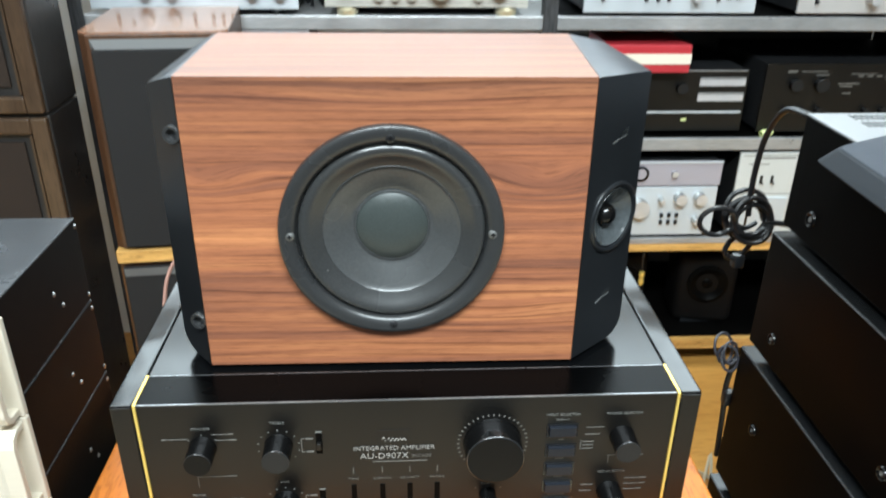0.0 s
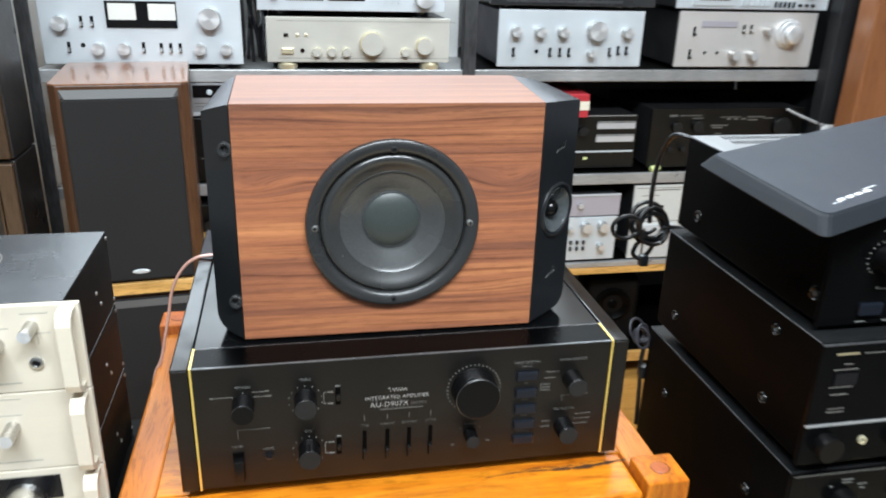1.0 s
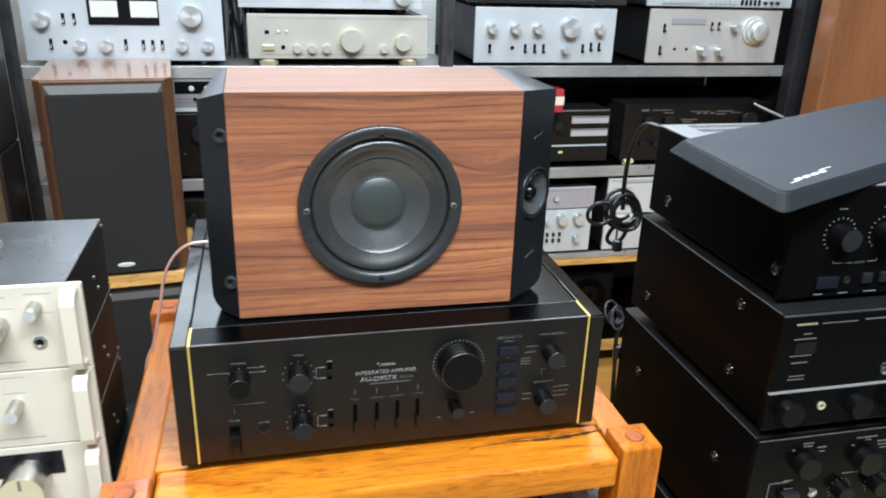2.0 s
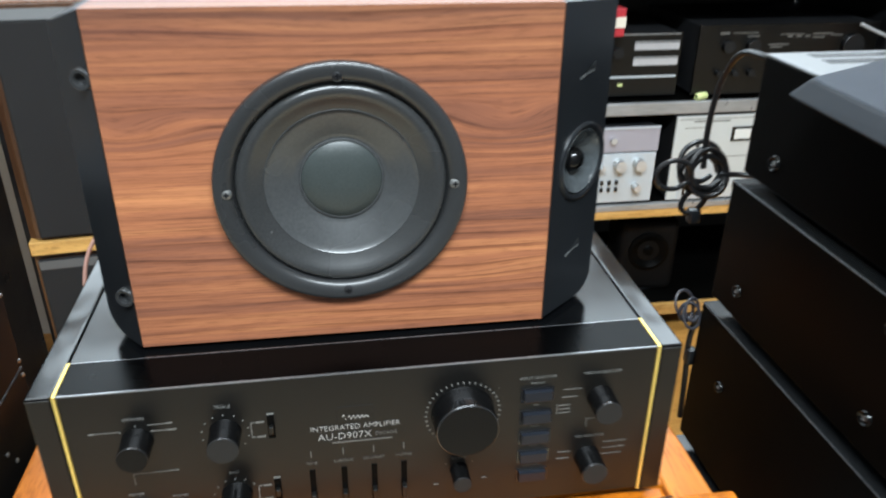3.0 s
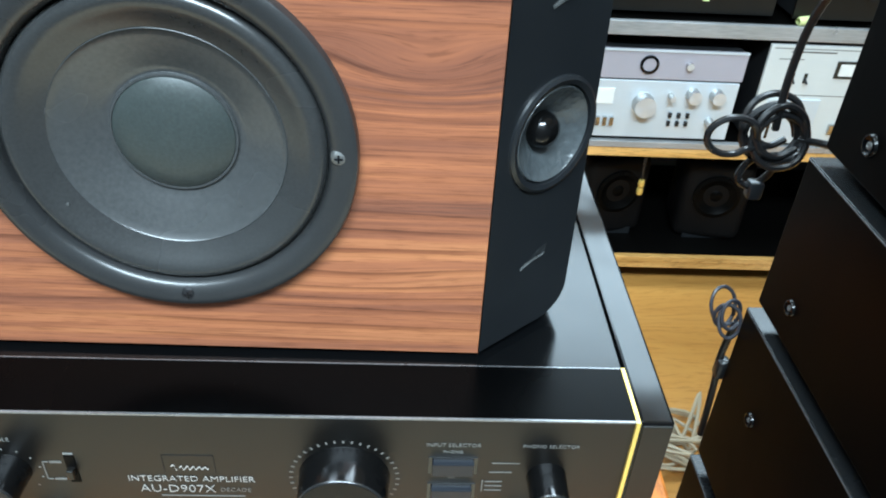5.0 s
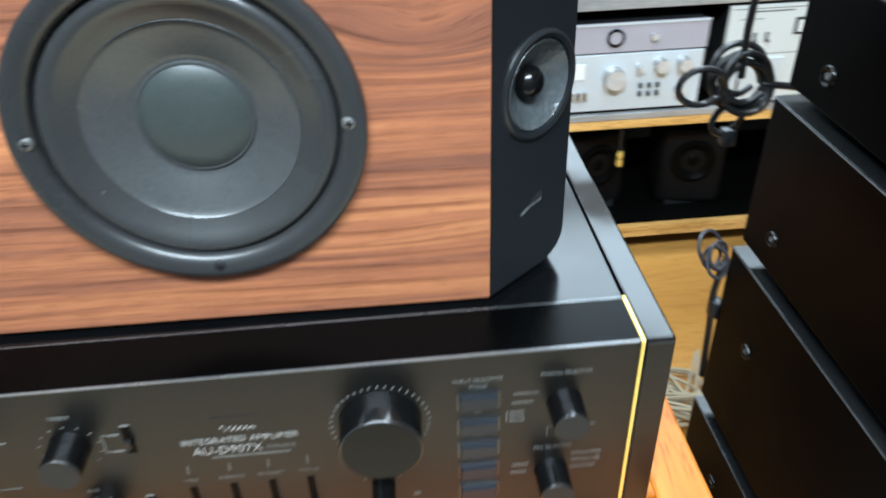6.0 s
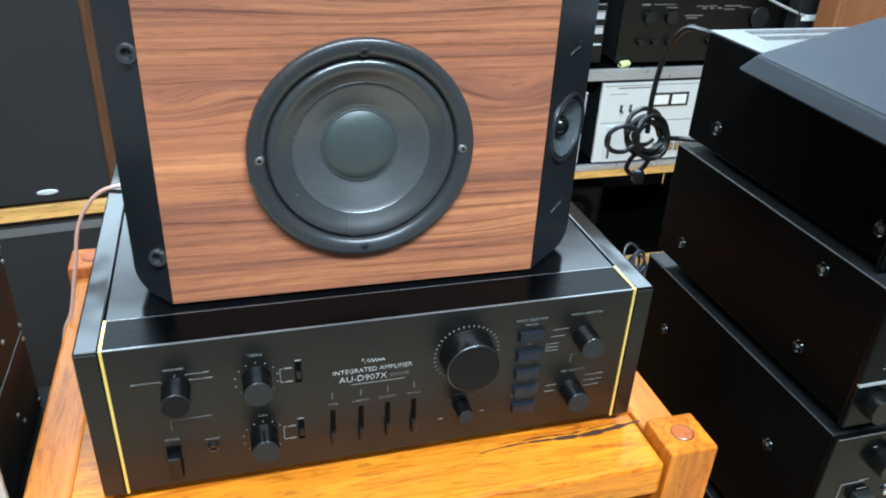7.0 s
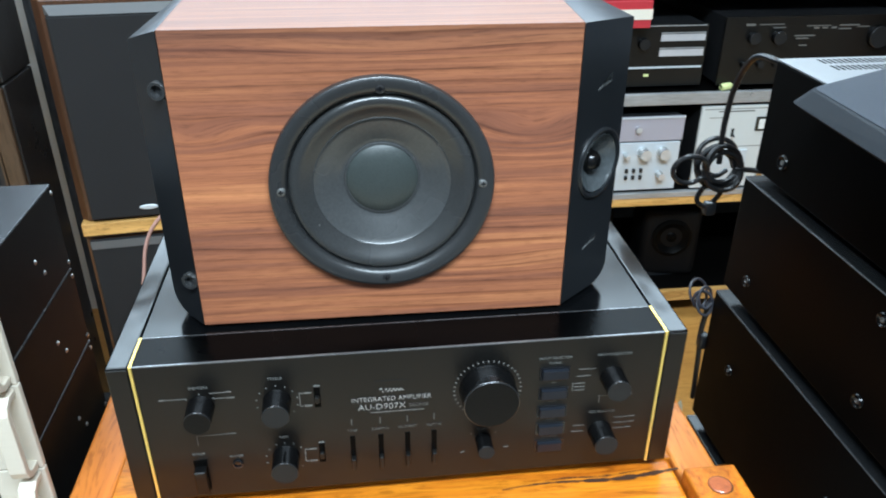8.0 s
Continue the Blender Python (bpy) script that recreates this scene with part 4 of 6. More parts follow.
    nl = nl if nl.y < 0 else -nl
    for z in (0.9985, 0.8435):
        p = Vector((fl[0], fl[1], z)) + dl * 0.0085 + nl * 0.0008
        grommet(p.x, p.y - 0.002, p.z, 0.0072, tl * 0.35, t, BASKET)
    return t


walnut_loudspeaker()


# ---- hi-fi components ----
def component(name, label, category, x0, x1, y0, y1, z0, z1, face, body, feet=0.0, face_thick=0.006, inset=0.004, group=""):
    """A boxed unit: faceplate towards -y, folded cover behind it, and feet."""
    t = thing(name, ((x0 + x1) / 2, (y0 + y1) / 2, z0), label, category, group)
    part("faceplate", box(x0, x1, y0, y0 + face_thick, z0 + feet, z1, 0.0012), face, t)
    part("cover", box(x0 + inset, x1 - inset, y0 + face_thick + 0.0003, y1, z0 + feet + 0.002, z1 - 0.002, 0.0015), body, t)
    if body is BLACK_METAL and z1 < 0.9 and x0 > 0.3 and y0 < 1:
        part("lid", box(x0 + inset + 0.0004, x1 - inset - 0.0004, y0 + face_thick + 0.0006, y1 - 0.0004, z1 - 0.0022, z1 - 0.0010, 0.0005), WORN_LID, t, "scuffed glossy black lid")
        part("lid_fold", tube([(x0 + inset + 0.0004, y0 + face_thick + 0.001, z1 - 0.0026), (x0 + inset + 0.0004, y1 - 0.001, z1 - 0.0026)], 0.0007, 8), DARK_STEEL, t, "worn fold of the lid", True)
    if feet:
        for x in (x0 + 0.05, x1 - 0.05):
            for y in (y0 + 0.04, y1 - 0.05):
                part("foot", lathe(((0.016, 0), (0.0175, 0.002), (0.0175, feet + 0.001), (0, feet + 0.001)), pose(x, y, z0), 18), BLACK_PLASTIC, t, smooth=True)
    return t


def lever(x, y, z, h, parent, handle=CHROME):
    s = part("switch_slot", box(x - 0.0035, x + 0.0035, y - 0.0006, y + 0.001, z - h / 2, z + h / 2), WINDOW_BLACK, parent)
    part("switch_lever", tube([(x, y, z), (x, y - 0.006, z - h * 0.2), (x, y - 0.012, z - h * 0.35)], 0.0022), handle, s, smooth=True)


def button(x, y, z, w, h, parent, material, depth=0.004, name="push_button"):
    return part(name, box(x - w / 2, x + w / 2, y - depth, y + 0.001, z - h / 2, z + h / 2, min(w, h) * 0.12), material, parent)


def pane(x, y, z, w, h, parent, material, name="window", proud=0.0012):
    return part(name, box(x - w / 2, x + w / 2, y - proud, y + 0.001, z - h / 2, z + h / 2), material, parent)


def side_screws(x, parent, spots, r=0.0055, material=DULL_SCREW):
    """Large cover screws on a side that looks towards -x."""
    for y, z in spots:
        ax = pose(x, y, z, 0, -90, 0)
        w = part("cover_screw", lathe(((0, 0.0004), (r * 0.62, 0.0004), (r * 0.8, 0.0012), (r * 0.98, 0.0022), (r * 1.15, 0.0020), (r * 1.3, 0.0006), (r * 1.35, -0.0005)), ax, 24), BLACK_LID, parent, smooth=True)
        part("screw_slot", lathe(((r * 0.46, 0.0005), (r * 0.42, 0.0014), (r * 0.20, 0.0017), (r * 0.14, 0.0008), (0, 0.0008)), ax, 14), material, w, smooth=True)


# the stack of black amplifiers beside the table
RX = 0.387


def stack_stand():
    t = thing("equipment_stand", (0.60, 0.6, 0), "low black stand under the amplifier stack", "stand")
    part("top_board", box(0.36, 0.86, 0.40, 0.80, 0.30, 0.325, 0.003), BLACK_METAL, t)
    for x in (0.36, 0.82):
        for y in (0.40, 0.76):
            part("leg", box(x, x + 0.04, y, y + 0.04, 0, 0.299, 0.003), BLACK_METAL, t)
    return t


stack_stand()
r4 = component("black_amplifier", "black steel amplifier at the bottom of the stack", "amplifier", RX, RX + 0.44, 0.405, 0.762, 0.325, 0.474, STACK_FACE, BLACK_METAL, 0.012, group="stacked black amplifiers")
side_screws(RX + 0.004, r4, ((0.69, 0.42), (0.477, 0.42)))
r3 = component("black_amplifier", "black amplifier with round knobs and a square power button", "amplifier", RX, RX + 0.44, 0.407, 0.752, 0.475, 0.677, STACK_FACE, BLACK_METAL, 0.014, group="stacked black amplifiers")
side_screws(RX + 0.004, r3, ((0.688, 0.603), (0.481, 0.603)))
f = 0.407
for x, z, r in ((0.4525, 0.640, 0.0145), (0.5345, 0.636, 0.0155), (0.511, 0.596, 0.0105), (0.559, 0.598, 0.0105), (0.66, 0.62, 0.024), (0.74, 0.636, 0.0145)):
    knob(x, f, z, r, 0.014, r3, STACK_KNOB, None, name="control_knob", groove=False)
for x, z, r in ((0.511, 0.596, 0.0135), (0.559, 0.598, 0.0135)):
    ticks(x, z, r, -130, 130, 11, 0.0014, 0.0011, f, PRINT, r3)
button(0.4415, f, 0.596, 0.021, 0.013, r3, KNOB_FACE, 0.009, "power_button")
part("phones_socket", lathe(((0.0058, 0), (0.0058, 0.002), (0.0036, 0.0024), (0.003, 0.0003), (0, 0.0003)), facing(0.474, f, 0.596), 20), SCREW, r3, smooth=True)
bars([(0.454, 0.6665, 0.014, 0.0009), (0.454, 0.6625, 0.012, 0.0008), (0.473, 0.659, 0.012, 0.0009), (0.474, 0.6535, 0.007, 0.0008), (0.436, 0.659, 0.004, 0.0009), (0.4695, 0.625, 0.004, 0.0008),
      (0.531, 0.6655, 0.028, 0.0009), (0.534, 0.6618, 0.008, 0.0008), (0.553, 0.658, 0.012, 0.0009), (0.555, 0.653, 0.012, 0.0009), (0.557, 0.6485, 0.008, 0.0009), (0.515, 0.656, 0.004, 0.0009), (0.531, 0.6175, 0.036, 0.0009), (0.513, 0.6176, 0.006, 0.0011), (0.536, 0.6176, 0.006, 0.0010),
      (0.4265, 0.6155, 0.026, 0.0007), (0.414, 0.605, 0.0007, 0.021), (0.439, 0.6172, 0.012, 0.0009), (0.441, 0.6055, 0.012, 0.0009)], f, PRINT, r3)
bars([(RX + 0.22, 0.6762, 0.436, 0.0008)], f - 0.0002, PRINT_GREY, r3, "bright_edge")
r2 = component("black_amplifier", "black amplifier with a silver dividing line and gold lettering bar", "amplifier", RX, RX + 0.44, 0.407, 0.739, 0.677, 0.831, STACK_FACE, BLACK_METAL, 0.014, group="stacked black amplifiers")
side_screws(RX + 0.004, r2, ((0.692, 0.723), (0.485, 0.808), (0.484, 0.724)))
part("silver_line", box(RX, RX + 0.44, f - 0.0015, f + 0.002, 0.7375, 0.7400), STEEL, r2, "bright dividing line")
part("top_line", box(RX, RX + 0.44, f - 0.0008, f + 0.002, 0.8300, 0.8312), DARK_STEEL, r2)
pane(0.4195, f, 0.7915, 0.025, 0.014, r2, WINDOW_BLACK, "display_window")
bars([(0.4175, 0.8025, 0.027, 0.0011), (0.4195, 0.8085, 0.010, 0.001), (0.4165, 0.7825, 0.027, 0.001), (0.4165, 0.774, 0.020, 0.0011), (0.417, 0.7575, 0.019, 0.0008), (0.4165, 0.7535, 0.020, 0.0010), (0.528, 0.7625, 0.008, 0.001)], f, PRINT_GREY, r2)
bars([(0.4160, 0.8200, 0.0250, 0.0022)], f, PRINT_GOLD, r2, "maker_mark")
bars([(0.456, 0.8195, 0.044, 0.0008)], f, PRINT_GREY, r2)
bars([(0.500, 0.8205, 0.026, 0.0013), (0.538, 0.8205, 0.036, 0.0010)], f, PRINT_GREY, r2)
for x, r in ((0.4150, 0.0145), (0.503, 0.0140), (0.550, 0.0140), (0.62, 0.014), (0.70, 0.014)):
    knob(x, f, 0.714, r, 0.012, r2, STACK_KNOB, None, name="control_knob", groove=False)
for x, z in ((0.457, 0.7165), (0.5285, 0.7545)):
    part("ring_socket", lathe(((0.0048, 0), (0.0048, 0.0022), (0.0030, 0.0026), (0.0026, 0.0003), (0, 0.0003)), facing(x, f, z), 20), GOLD_KNOB if z < 0.73 else SCREW, r2, smooth=True)
    part("socket_hole", lathe(((0.0027, 0.0008), (0, 0.0008)), facing(x, f, z), 14), WINDOW_BLACK, r2)
r1 = component("black_amplifier", "black amplifier with two dotted tone knobs and a vented lid", "amplifier", 0.395, 0.815, 0.433, 0.737, 0.831, 0.9590, STACK_FACE, BLACK_METAL, 0.006, group="stacked black amplifiers")
side_screws(0.399, r1, ((0.687, 0.8655), (0.449, 0.8665)), 0.0065)
f = 0.433
for x in (0.453, 0.508, 0.61, 0.67):
    knob(x, f, 0.9085, 0.0125, 0.019, r1, STACK_KNOB, KNOB_FACE, name="tone_knob", groove=False)
    ticks(x, 0.9085, 0.0175, -140, 140, 17, 0.0020, 0.0011, f, PRINT, r1)
    bars([(x - 0.002, 0.9370, 0.010, 0.0009)], f, PRINT, r1)
bars([(0.4585, 0.876, 0.011, 0.0007), (0.5015, 0.8762, 0.011, 0.0007), (0.453, 0.8772, 0.0007, 0.003), (0.507, 0.8774, 0.0007, 0.003)], f, PRINT, r1)
lettering("tone control", 0.480, f - 0.0004, 0.8760, 0.0046, PRINT, r1)
button(0.450, f, 0.8545, 0.026, 0.014, r1, BLUE_BUTTON)
for x in (0.499, 0.521, 0.543):
    button(x, f, 0.857, 0.0125, 0.012, r1, KNOB_FACE)
part("phones_socket", lathe(((0.0042, 0), (0.0042, 0.0009), (0.003, 0.0010), (0.0026, 0.0002), (0, 0.0002)), facing(0.475, f, 0.8555), 20), DARK_SCREW, r1, smooth=True)
bars([(0.443, 0.8405, 0.011, 0.0010), (0.474, 0.8405, 0.012, 0.0010), (0.508, 0.8405, 0.016, 0.0010), (0.542, 0.841, 0.010, 0.0010)], f, PRINT, r1)
# the lid's light-grey glare is put into its base colour
lid = part("vented_lid", box(0.399, 0.811, 0.441, 0.737, 0.9572, 0.9594, 0.0008), worn("vented_lid_with_glare", (0.22, 0.225, 0.23), 0.42, 0.3, 0.4, (120, 120, 120), 0.12, 0.08, 0.05), r1, "metal lid with rows of vent slots, greyed for its glare")
for k in range(40):
    for y in (0.721, 0.697):
        x = 0.436 + k * 0.0056
        part("vent_slot", prism([(x, y - 0.008), (x + 0.0024, y - 0.008), (x + 0.0024, y + 0.008), (x, y + 0.008)], 0.9590, 0.9597), WINDOW_BLACK, lid)


def grille_cover():
    """The slate-coloured grille that lies askew across the top amplifier."""
    t = thing("speaker_grille", (0.5, 0.5, 0.9596), "slate grey speaker grille with chamfered edges lying flat", "grille")
    base = [(0.333, 0.592), (0.3215, 0.3600), (0.80, 0.583), (0.905, 0.80), (0.86, 0.858)]
    low, high = 0.9598, 0.9752
    bm = bmesh.new()
    rings = []
    for z, inset in ((low, 0.0025), (low + 0.0022, 0.0), (high - 0.0010, 0.0105), (high, 0.0125)):
        ring = []
        for i, p in enumerate(base):
            a, b, q = Vector(base[i - 1]), Vector(p), Vector(base[(i + 1) % len(base)])
            e1, e2 = (b - a).normalized(), (q - b).normalized()
            n1, n2 = Vector((-e1.y, e1.x)), Vector((-e2.y, e2.x))
            bis = (n1 + n2).normalized()
            off = bis * (inset / max(0.5, bis.dot(n1)))
            ring.append(bm.verts.new((b.x + off.x, b.y + off.y, z)))
        rings.append(ring)
    for a, b in zip(rings, rings[1:]):
        for k in range(len(a)):
            bm.faces.new((a[k], a[(k + 1) % len(a)], b[(k + 1) % len(a)], b[k]))
    bm.faces.new(rings[0])
    bm.faces.new(rings[-1])
    upright = [e for e in bm.edges if abs(e.verts[0].co.z - e.verts[1].co.z) > 0.0001]
    bmesh.ops.bevel(bm, geom=upright, offset=0.007, segments=3, affect="EDGES", profile=0.5)
    bm.normal_update()
    cloth = bmesh.new()
    flat = max((q for q in bm.faces if q.normal.z > 0.99), key=lambda q: q.calc_center_median().z)
    cloth.faces.new([cloth.verts.new(v.co + Vector((0, 0, 0.0005))) for v in flat.verts])
    up = bmesh.ops.extrude_face_region(cloth, geom=cloth.faces[:])
    bmesh.ops.translate(cloth, verts=[v for v in up["geom"] if isinstance(v, bmesh.types.BMVert)], vec=(0, 0, -0.0012))
    part("frame", bm, GRILLE_FRAME, t, "moulded grille frame, chamfer shade put into its colour")
    part("cloth", cloth, SLATE_PLASTIC, t, "slate grey stretched cloth")
    # maker's mark as plain slanted blocks
    bm = bmesh.new()
    z = high + 0.0011
    u, v = Vector((0.894, 0.447, 0)), Vector((-0.447, 0.894, 0))
    for k in range(4):
        c = Vector((0.372, 0.4115, z)) + u * 0.0165 * k
        bm.faces.new([bm.verts.new(c + u * p + v * q) for p, q in ((-0.0005, 0.0005), (0.0118, 0.0005), (0.0130, 0.0050), (0.0007, 0.0050))])
    c = Vector((0.363, 0.4075, z))
    bm.faces.new([bm.verts.new(c + u * p + v * q) for p, q in ((-0.004, -0.0012), (0.012, -0.0012), (0.012, 0.0), (-0.004, 0.0))])
    c = Vector((0.434, 0.4500, z))
    bm.faces.new([bm.verts.new(c + u * p + v * q) for p, q in ((-0.016, 0.0), (0.010, 0.0), (0.010, 0.0014), (-0.016, 0.0014))])
    part("maker_mark", bm, mat_base("white_badge", (0.7, 0.72, 0.74), 0.4)[0], t, "small white slanted badge")
    return t


grille_cover()

# the stack of pale components on the other side
LX0, LX1, LY, LYB = -0.73, -0.306, 0.52, 0.712


def left_stand():
    t = thing("equipment_stand", (-0.52, 0.62, 0), "black stand under the pale component stack", "stand")
    part("top_board", box(-0.75, -0.30, 0.53, 0.74, 0.575, 0.597, 0.003), BLACK_METAL, t)
    for x in (-0.75, -0.335):
        for y in (0.53, 0.705):
            part("leg", box(x, x + 0.035, y, y + 0.035, 0, 0.5745, 0.003), BLACK_METAL, t)
    return t


left_stand()


def strap(line, x0, x1, half):
    """A flat bar bent along a line in the y-z plane, from x0 to x1 wide."""
    bm = bmesh.new()
    rings = []
    for k, (y, z) in enumerate(line):
        a, b = line[max(k - 1, 0)], line[min(k + 1, len(line) - 1)]
        d = Vector((b[0] - a[0], b[1] - a[1])).normalized()
        n = Vector((-d.y, d.x)) * half
        rings.append([bm.verts.new((x, y + n.x * q, z + n.y * q)) for x, q in ((x0, -1), (x1, -1), (x1, 1), (x0, 1))])
    for a, b in zip(rings, rings[1:]):
        for k in range(4):
            bm.faces.new((a[k], a[(k + 1) % 4], b[(k + 1) % 4], b[k]))
    bm.faces.new(rings[0])
    bm.faces.new(rings[-1])
    bmesh.ops.recalc_face_normals(bm, faces=bm.faces)
    bmesh.ops.bevel(bm, geom=[e for e in bm.edges if abs(e.verts[0].co.x - e.verts[1].co.x) < 1e-6 and len(e.link_faces) == 2], offset=0.0009, segments=2, affect="EDGES", profile=0.5)
    return bm


def pale_unit(z0, z1, label):
    t = thing("stereo_component", (-0.52, 0.62, z0), label, "stereo component", "stacked pale components")
    part("faceplate", box(LX0, LX1, LY, LY + 0.006, z0 + 0.0006, z1 - 0.0006, 0.001), WARM_WHITE, t, "warm white aluminium faceplate")
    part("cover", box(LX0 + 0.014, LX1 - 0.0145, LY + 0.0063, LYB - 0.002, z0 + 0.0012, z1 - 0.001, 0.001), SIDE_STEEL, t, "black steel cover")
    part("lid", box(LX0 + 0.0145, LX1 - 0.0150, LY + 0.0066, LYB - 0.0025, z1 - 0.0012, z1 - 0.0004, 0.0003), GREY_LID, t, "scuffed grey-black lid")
    for x in (LX1 - 0.010, LX0 + 0.010):
        part("handle", strap([(LY, z1 - 0.006), (LY - 0.011, z1 - 0.0062), (LY - 0.016, z1 - 0.009), (LY - 0.0185, z1 - 0.015), (LY - 0.0185, z0 + 0.015), (LY - 0.016, z0 + 0.009), (LY - 0.011, z0 + 0.0062), (LY, z0 + 0.006)], x - 0.0068, x + 0.0068, 0.0032), WARM_WHITE, t, "flat pale rack handle")
    for y, z in ((LYB - 0.006, z1 - 0.008), (LYB - 0.006, z0 + 0.008), (LYB - 0.075, z0 + 0.046), (LYB - 0.062, z0 + 0.028)):
        ax = pose(LX1 - 0.0145, y, z, 0, 90, 0)
        part("screw", lathe(((0, 0.0014), (0.0016, 0.0012), (0.0024, 0.0003), (0.0024, -0.0004)), ax, 12), SCREW, t, smooth=True)
    return t


p1 = pale_unit(0.7765, 0.8670, "pale stereo component with black cover and headphone socket")
p2 = pale_unit(0.6895, 0.7765, "pale stereo component with silver toggle knob")
p3 = pale_unit(0.5980, 0.6895, "pale stereo component with dark window and big silver dial")
knob(-0.384, LY, 0.827, 0.010, 0.026, p1, CHROME, None, name="control_knob", groove=False)
knob(-0.420, LY, 0.829, 0.010, 0.026, p1, CHROME, None, name="control_knob", groove=False)
knob(-0.349, LY, 0.8450, 0.0062, 0.022, p1, CHROME, None, name="control_knob", groove=False)
part("phones_socket", lathe(((0.0062, 0), (0.0062, 0.0024), (0.004, 0.003), (0.0034, 0.0004), (0, 0.0004)), facing(-0.3495, LY, 0.8075), 24), SCREW, p1, smooth=True)
part("socket_hole", lathe(((0.0036, 0.0012), (0, 0.0012)), facing(-0.3495, LY, 0.8075), 16), WINDOW_BLACK, p1)
bars([(-0.345, 0.8580, 0.024, 0.0009), (-0.386, 0.8560, 0.024, 0.0009), (-0.3465, 0.838, 0.026, 0.0006), (-0.383, 0.8440, 0.030, 0.0006), (-0.345, 0.832, 0.0006, 0.012), (-0.395, 0.787, 0.06, 0.0010)], LY, PRINT_FAINT, p1)
knob(-0.381, LY, 0.739, 0.0068, 0.024, p2, CHROME, None, name="control_knob", groove=False)
knob(-0.432, LY, 0.739, 0.0085, 0.024, p2, CHROME, None, name="control_knob", groove=False)
bars([(-0.381, 0.7525, 0.020, 0.0008), (-0.405, 0.700, 0.09, 0.0010), (-0.400, 0.770, 0.06, 0.0007)], LY, PRINT_FAINT, p2)
pane(-0.460, LY, 0.668, 0.225, 0.027, p3, WINDOW_BLACK, "dial_window")
knob(-0.383, LY, 0.652, 0.022, 0.030, p3, CHROME, GOLD_KNOB, name="tuning_dial", label="large turned silver dial")
part("record_ring", lathe(((0.041, 0), (0.041, 0.0008), (0.0395, 0.0008), (0.0395, 0)), pose(-0.445, 0.628, 0.8664), 48), PRINT_GREY, p1, "ring mark worn into the lid")


# ---- the shelves at the back ----
RY = 1.66
SHELVES = ((0.905, 0.877), (0.637, 0.609), (0.388, 0.352), (0.100, 0.068))


def shelf_rack():
    t = thing("shelf_rack", (0.33, 1.85, 0), "steel-edged shelf rack full of vintage audio units", "shelf rack", kind="structure")
    for k, (top, low) in enumerate(SHELVES):
        part("shelf_board", box(-0.645, 0.338, RY + 0.0085, 1.90, low + 0.004, top - 0.001), STEEL, t, "scuffed steel shelf")
        part("shelf_board", box(0.3385, 1.30, RY + 0.0085, 2.10, low + 0.004, top - 0.001), BLACK_METAL, t)
        if k < 2:
            part("shelf_edge", box(-0.645, 1.30, RY - 0.003, RY + 0.008, low, top, 0.0015), STEEL, t, "scuffed steel shelf edge")
        else:
            part("shelf_edge", box(-0.645, 1.30, RY - 0.003, RY + 0.008, low, top - 0.014, 0.0015), PALE_WOOD, t, "yellow wooden shelf edge")
            part("shelf_trim", box(-0.645, 1.30, RY - 0.006, RY + 0.008, top - 0.0138, top, 0.001), STEEL if k == 2 else PALE_WOOD, t)
    for x, y0, w in ((-0.663, RY - 0.02, 0.028), (0.299, RY - 0.012, 0.030)):
        part("upright", box(x, x + w, y0, y0 + 0.004, 0.0, 1.45, 0.001), DARK_STEEL, t, "dark angle steel upright")
        part("upright_flange", box(x, x + 0.003, y0 + 0.0045, y0 + 0.034, 0.0, 1.45), DARK_STEEL, t)
    part("side_post", box(1.252, 1.30, RY - 0.05, RY - 0.0065, 0.0, 1.45, 0.003), RACK_BLACK, t, "black upright")
    part("side_wall", box(1.3005, 1.325, RY - 0.08, 2.1, 0.0, 1.45, 0.002), RACK_BLACK, t)
    part("back_panel", box(0.34, 1.30, 2.101, 2.11, 0.0, 1.26), SHADE_BOARD, t)
    part("back_board", box(-1.05, 0.338, 1.901, 1.91, 0.0, 1.215), WALL_PAINT, t, "whitish back board")
    return t


shelf_rack()


def unit(name, label, cat, x0, x1, z0, z1, face, body=RACK_BLACK, feet=0.008, depth=0.30, dy=0.0):
    if x1 < 0.34:
        depth = 0.232
    return component(name, label, cat, x0, x1, RY + dy, RY + dy + depth, z0, z1, face, body, feet, 0.008)


Y = RY
T1 = 0.905
# silver amplifier with two meters
u = unit("meter_amplifier", "silver amplifier with twin white meters", "amplifier", -0.625, -0.208, T1, 1.058, SILVER, feet=0.012)
pane(-0.4165, Y, 1.022, 0.147, 0.056, u, WINDOW_BLACK, "meter_frame", 0.002)
for x in (-0.4555, -0.3735):
    pane(x, Y - 0.0022, 1.028, 0.056, 0.034, u, METER_WHITE, "meter", 0.001)
knob(-0.583, Y, 1.003, 0.016, 0.022, u, CHROME, DISC, name="control_knob", groove=False)
knob(-0.274, Y, 1.016, 0.0235, 0.026, u, CHROME, DISC, name="volume_knob", groove=False)
for x in (-0.541, -0.519):
    lever(x, Y, 1.006, 0.024, u)
for x in (-0.572, -0.419):
    lever(x, Y, 0.952, 0.024, u)
for x in (-0.382, -0.362, -0.342):
    lever(x, Y, 0.9515, 0.022, u)
for x, r in ((-0.512, 0.013), (-0.458, 0.013), (-0.299, 0.0125), (-0.243, 0.0125)):
    knob(x, Y, 0.950, r, 0.018, u, CHROME, DISC, name="control_knob", groove=False)
part("phones_socket", lathe(((0.005, 0), (0.005, 0.001), (0, 0.001)), facing(-0.543, Y, 0.957), 16), WINDOW_BLACK, u)
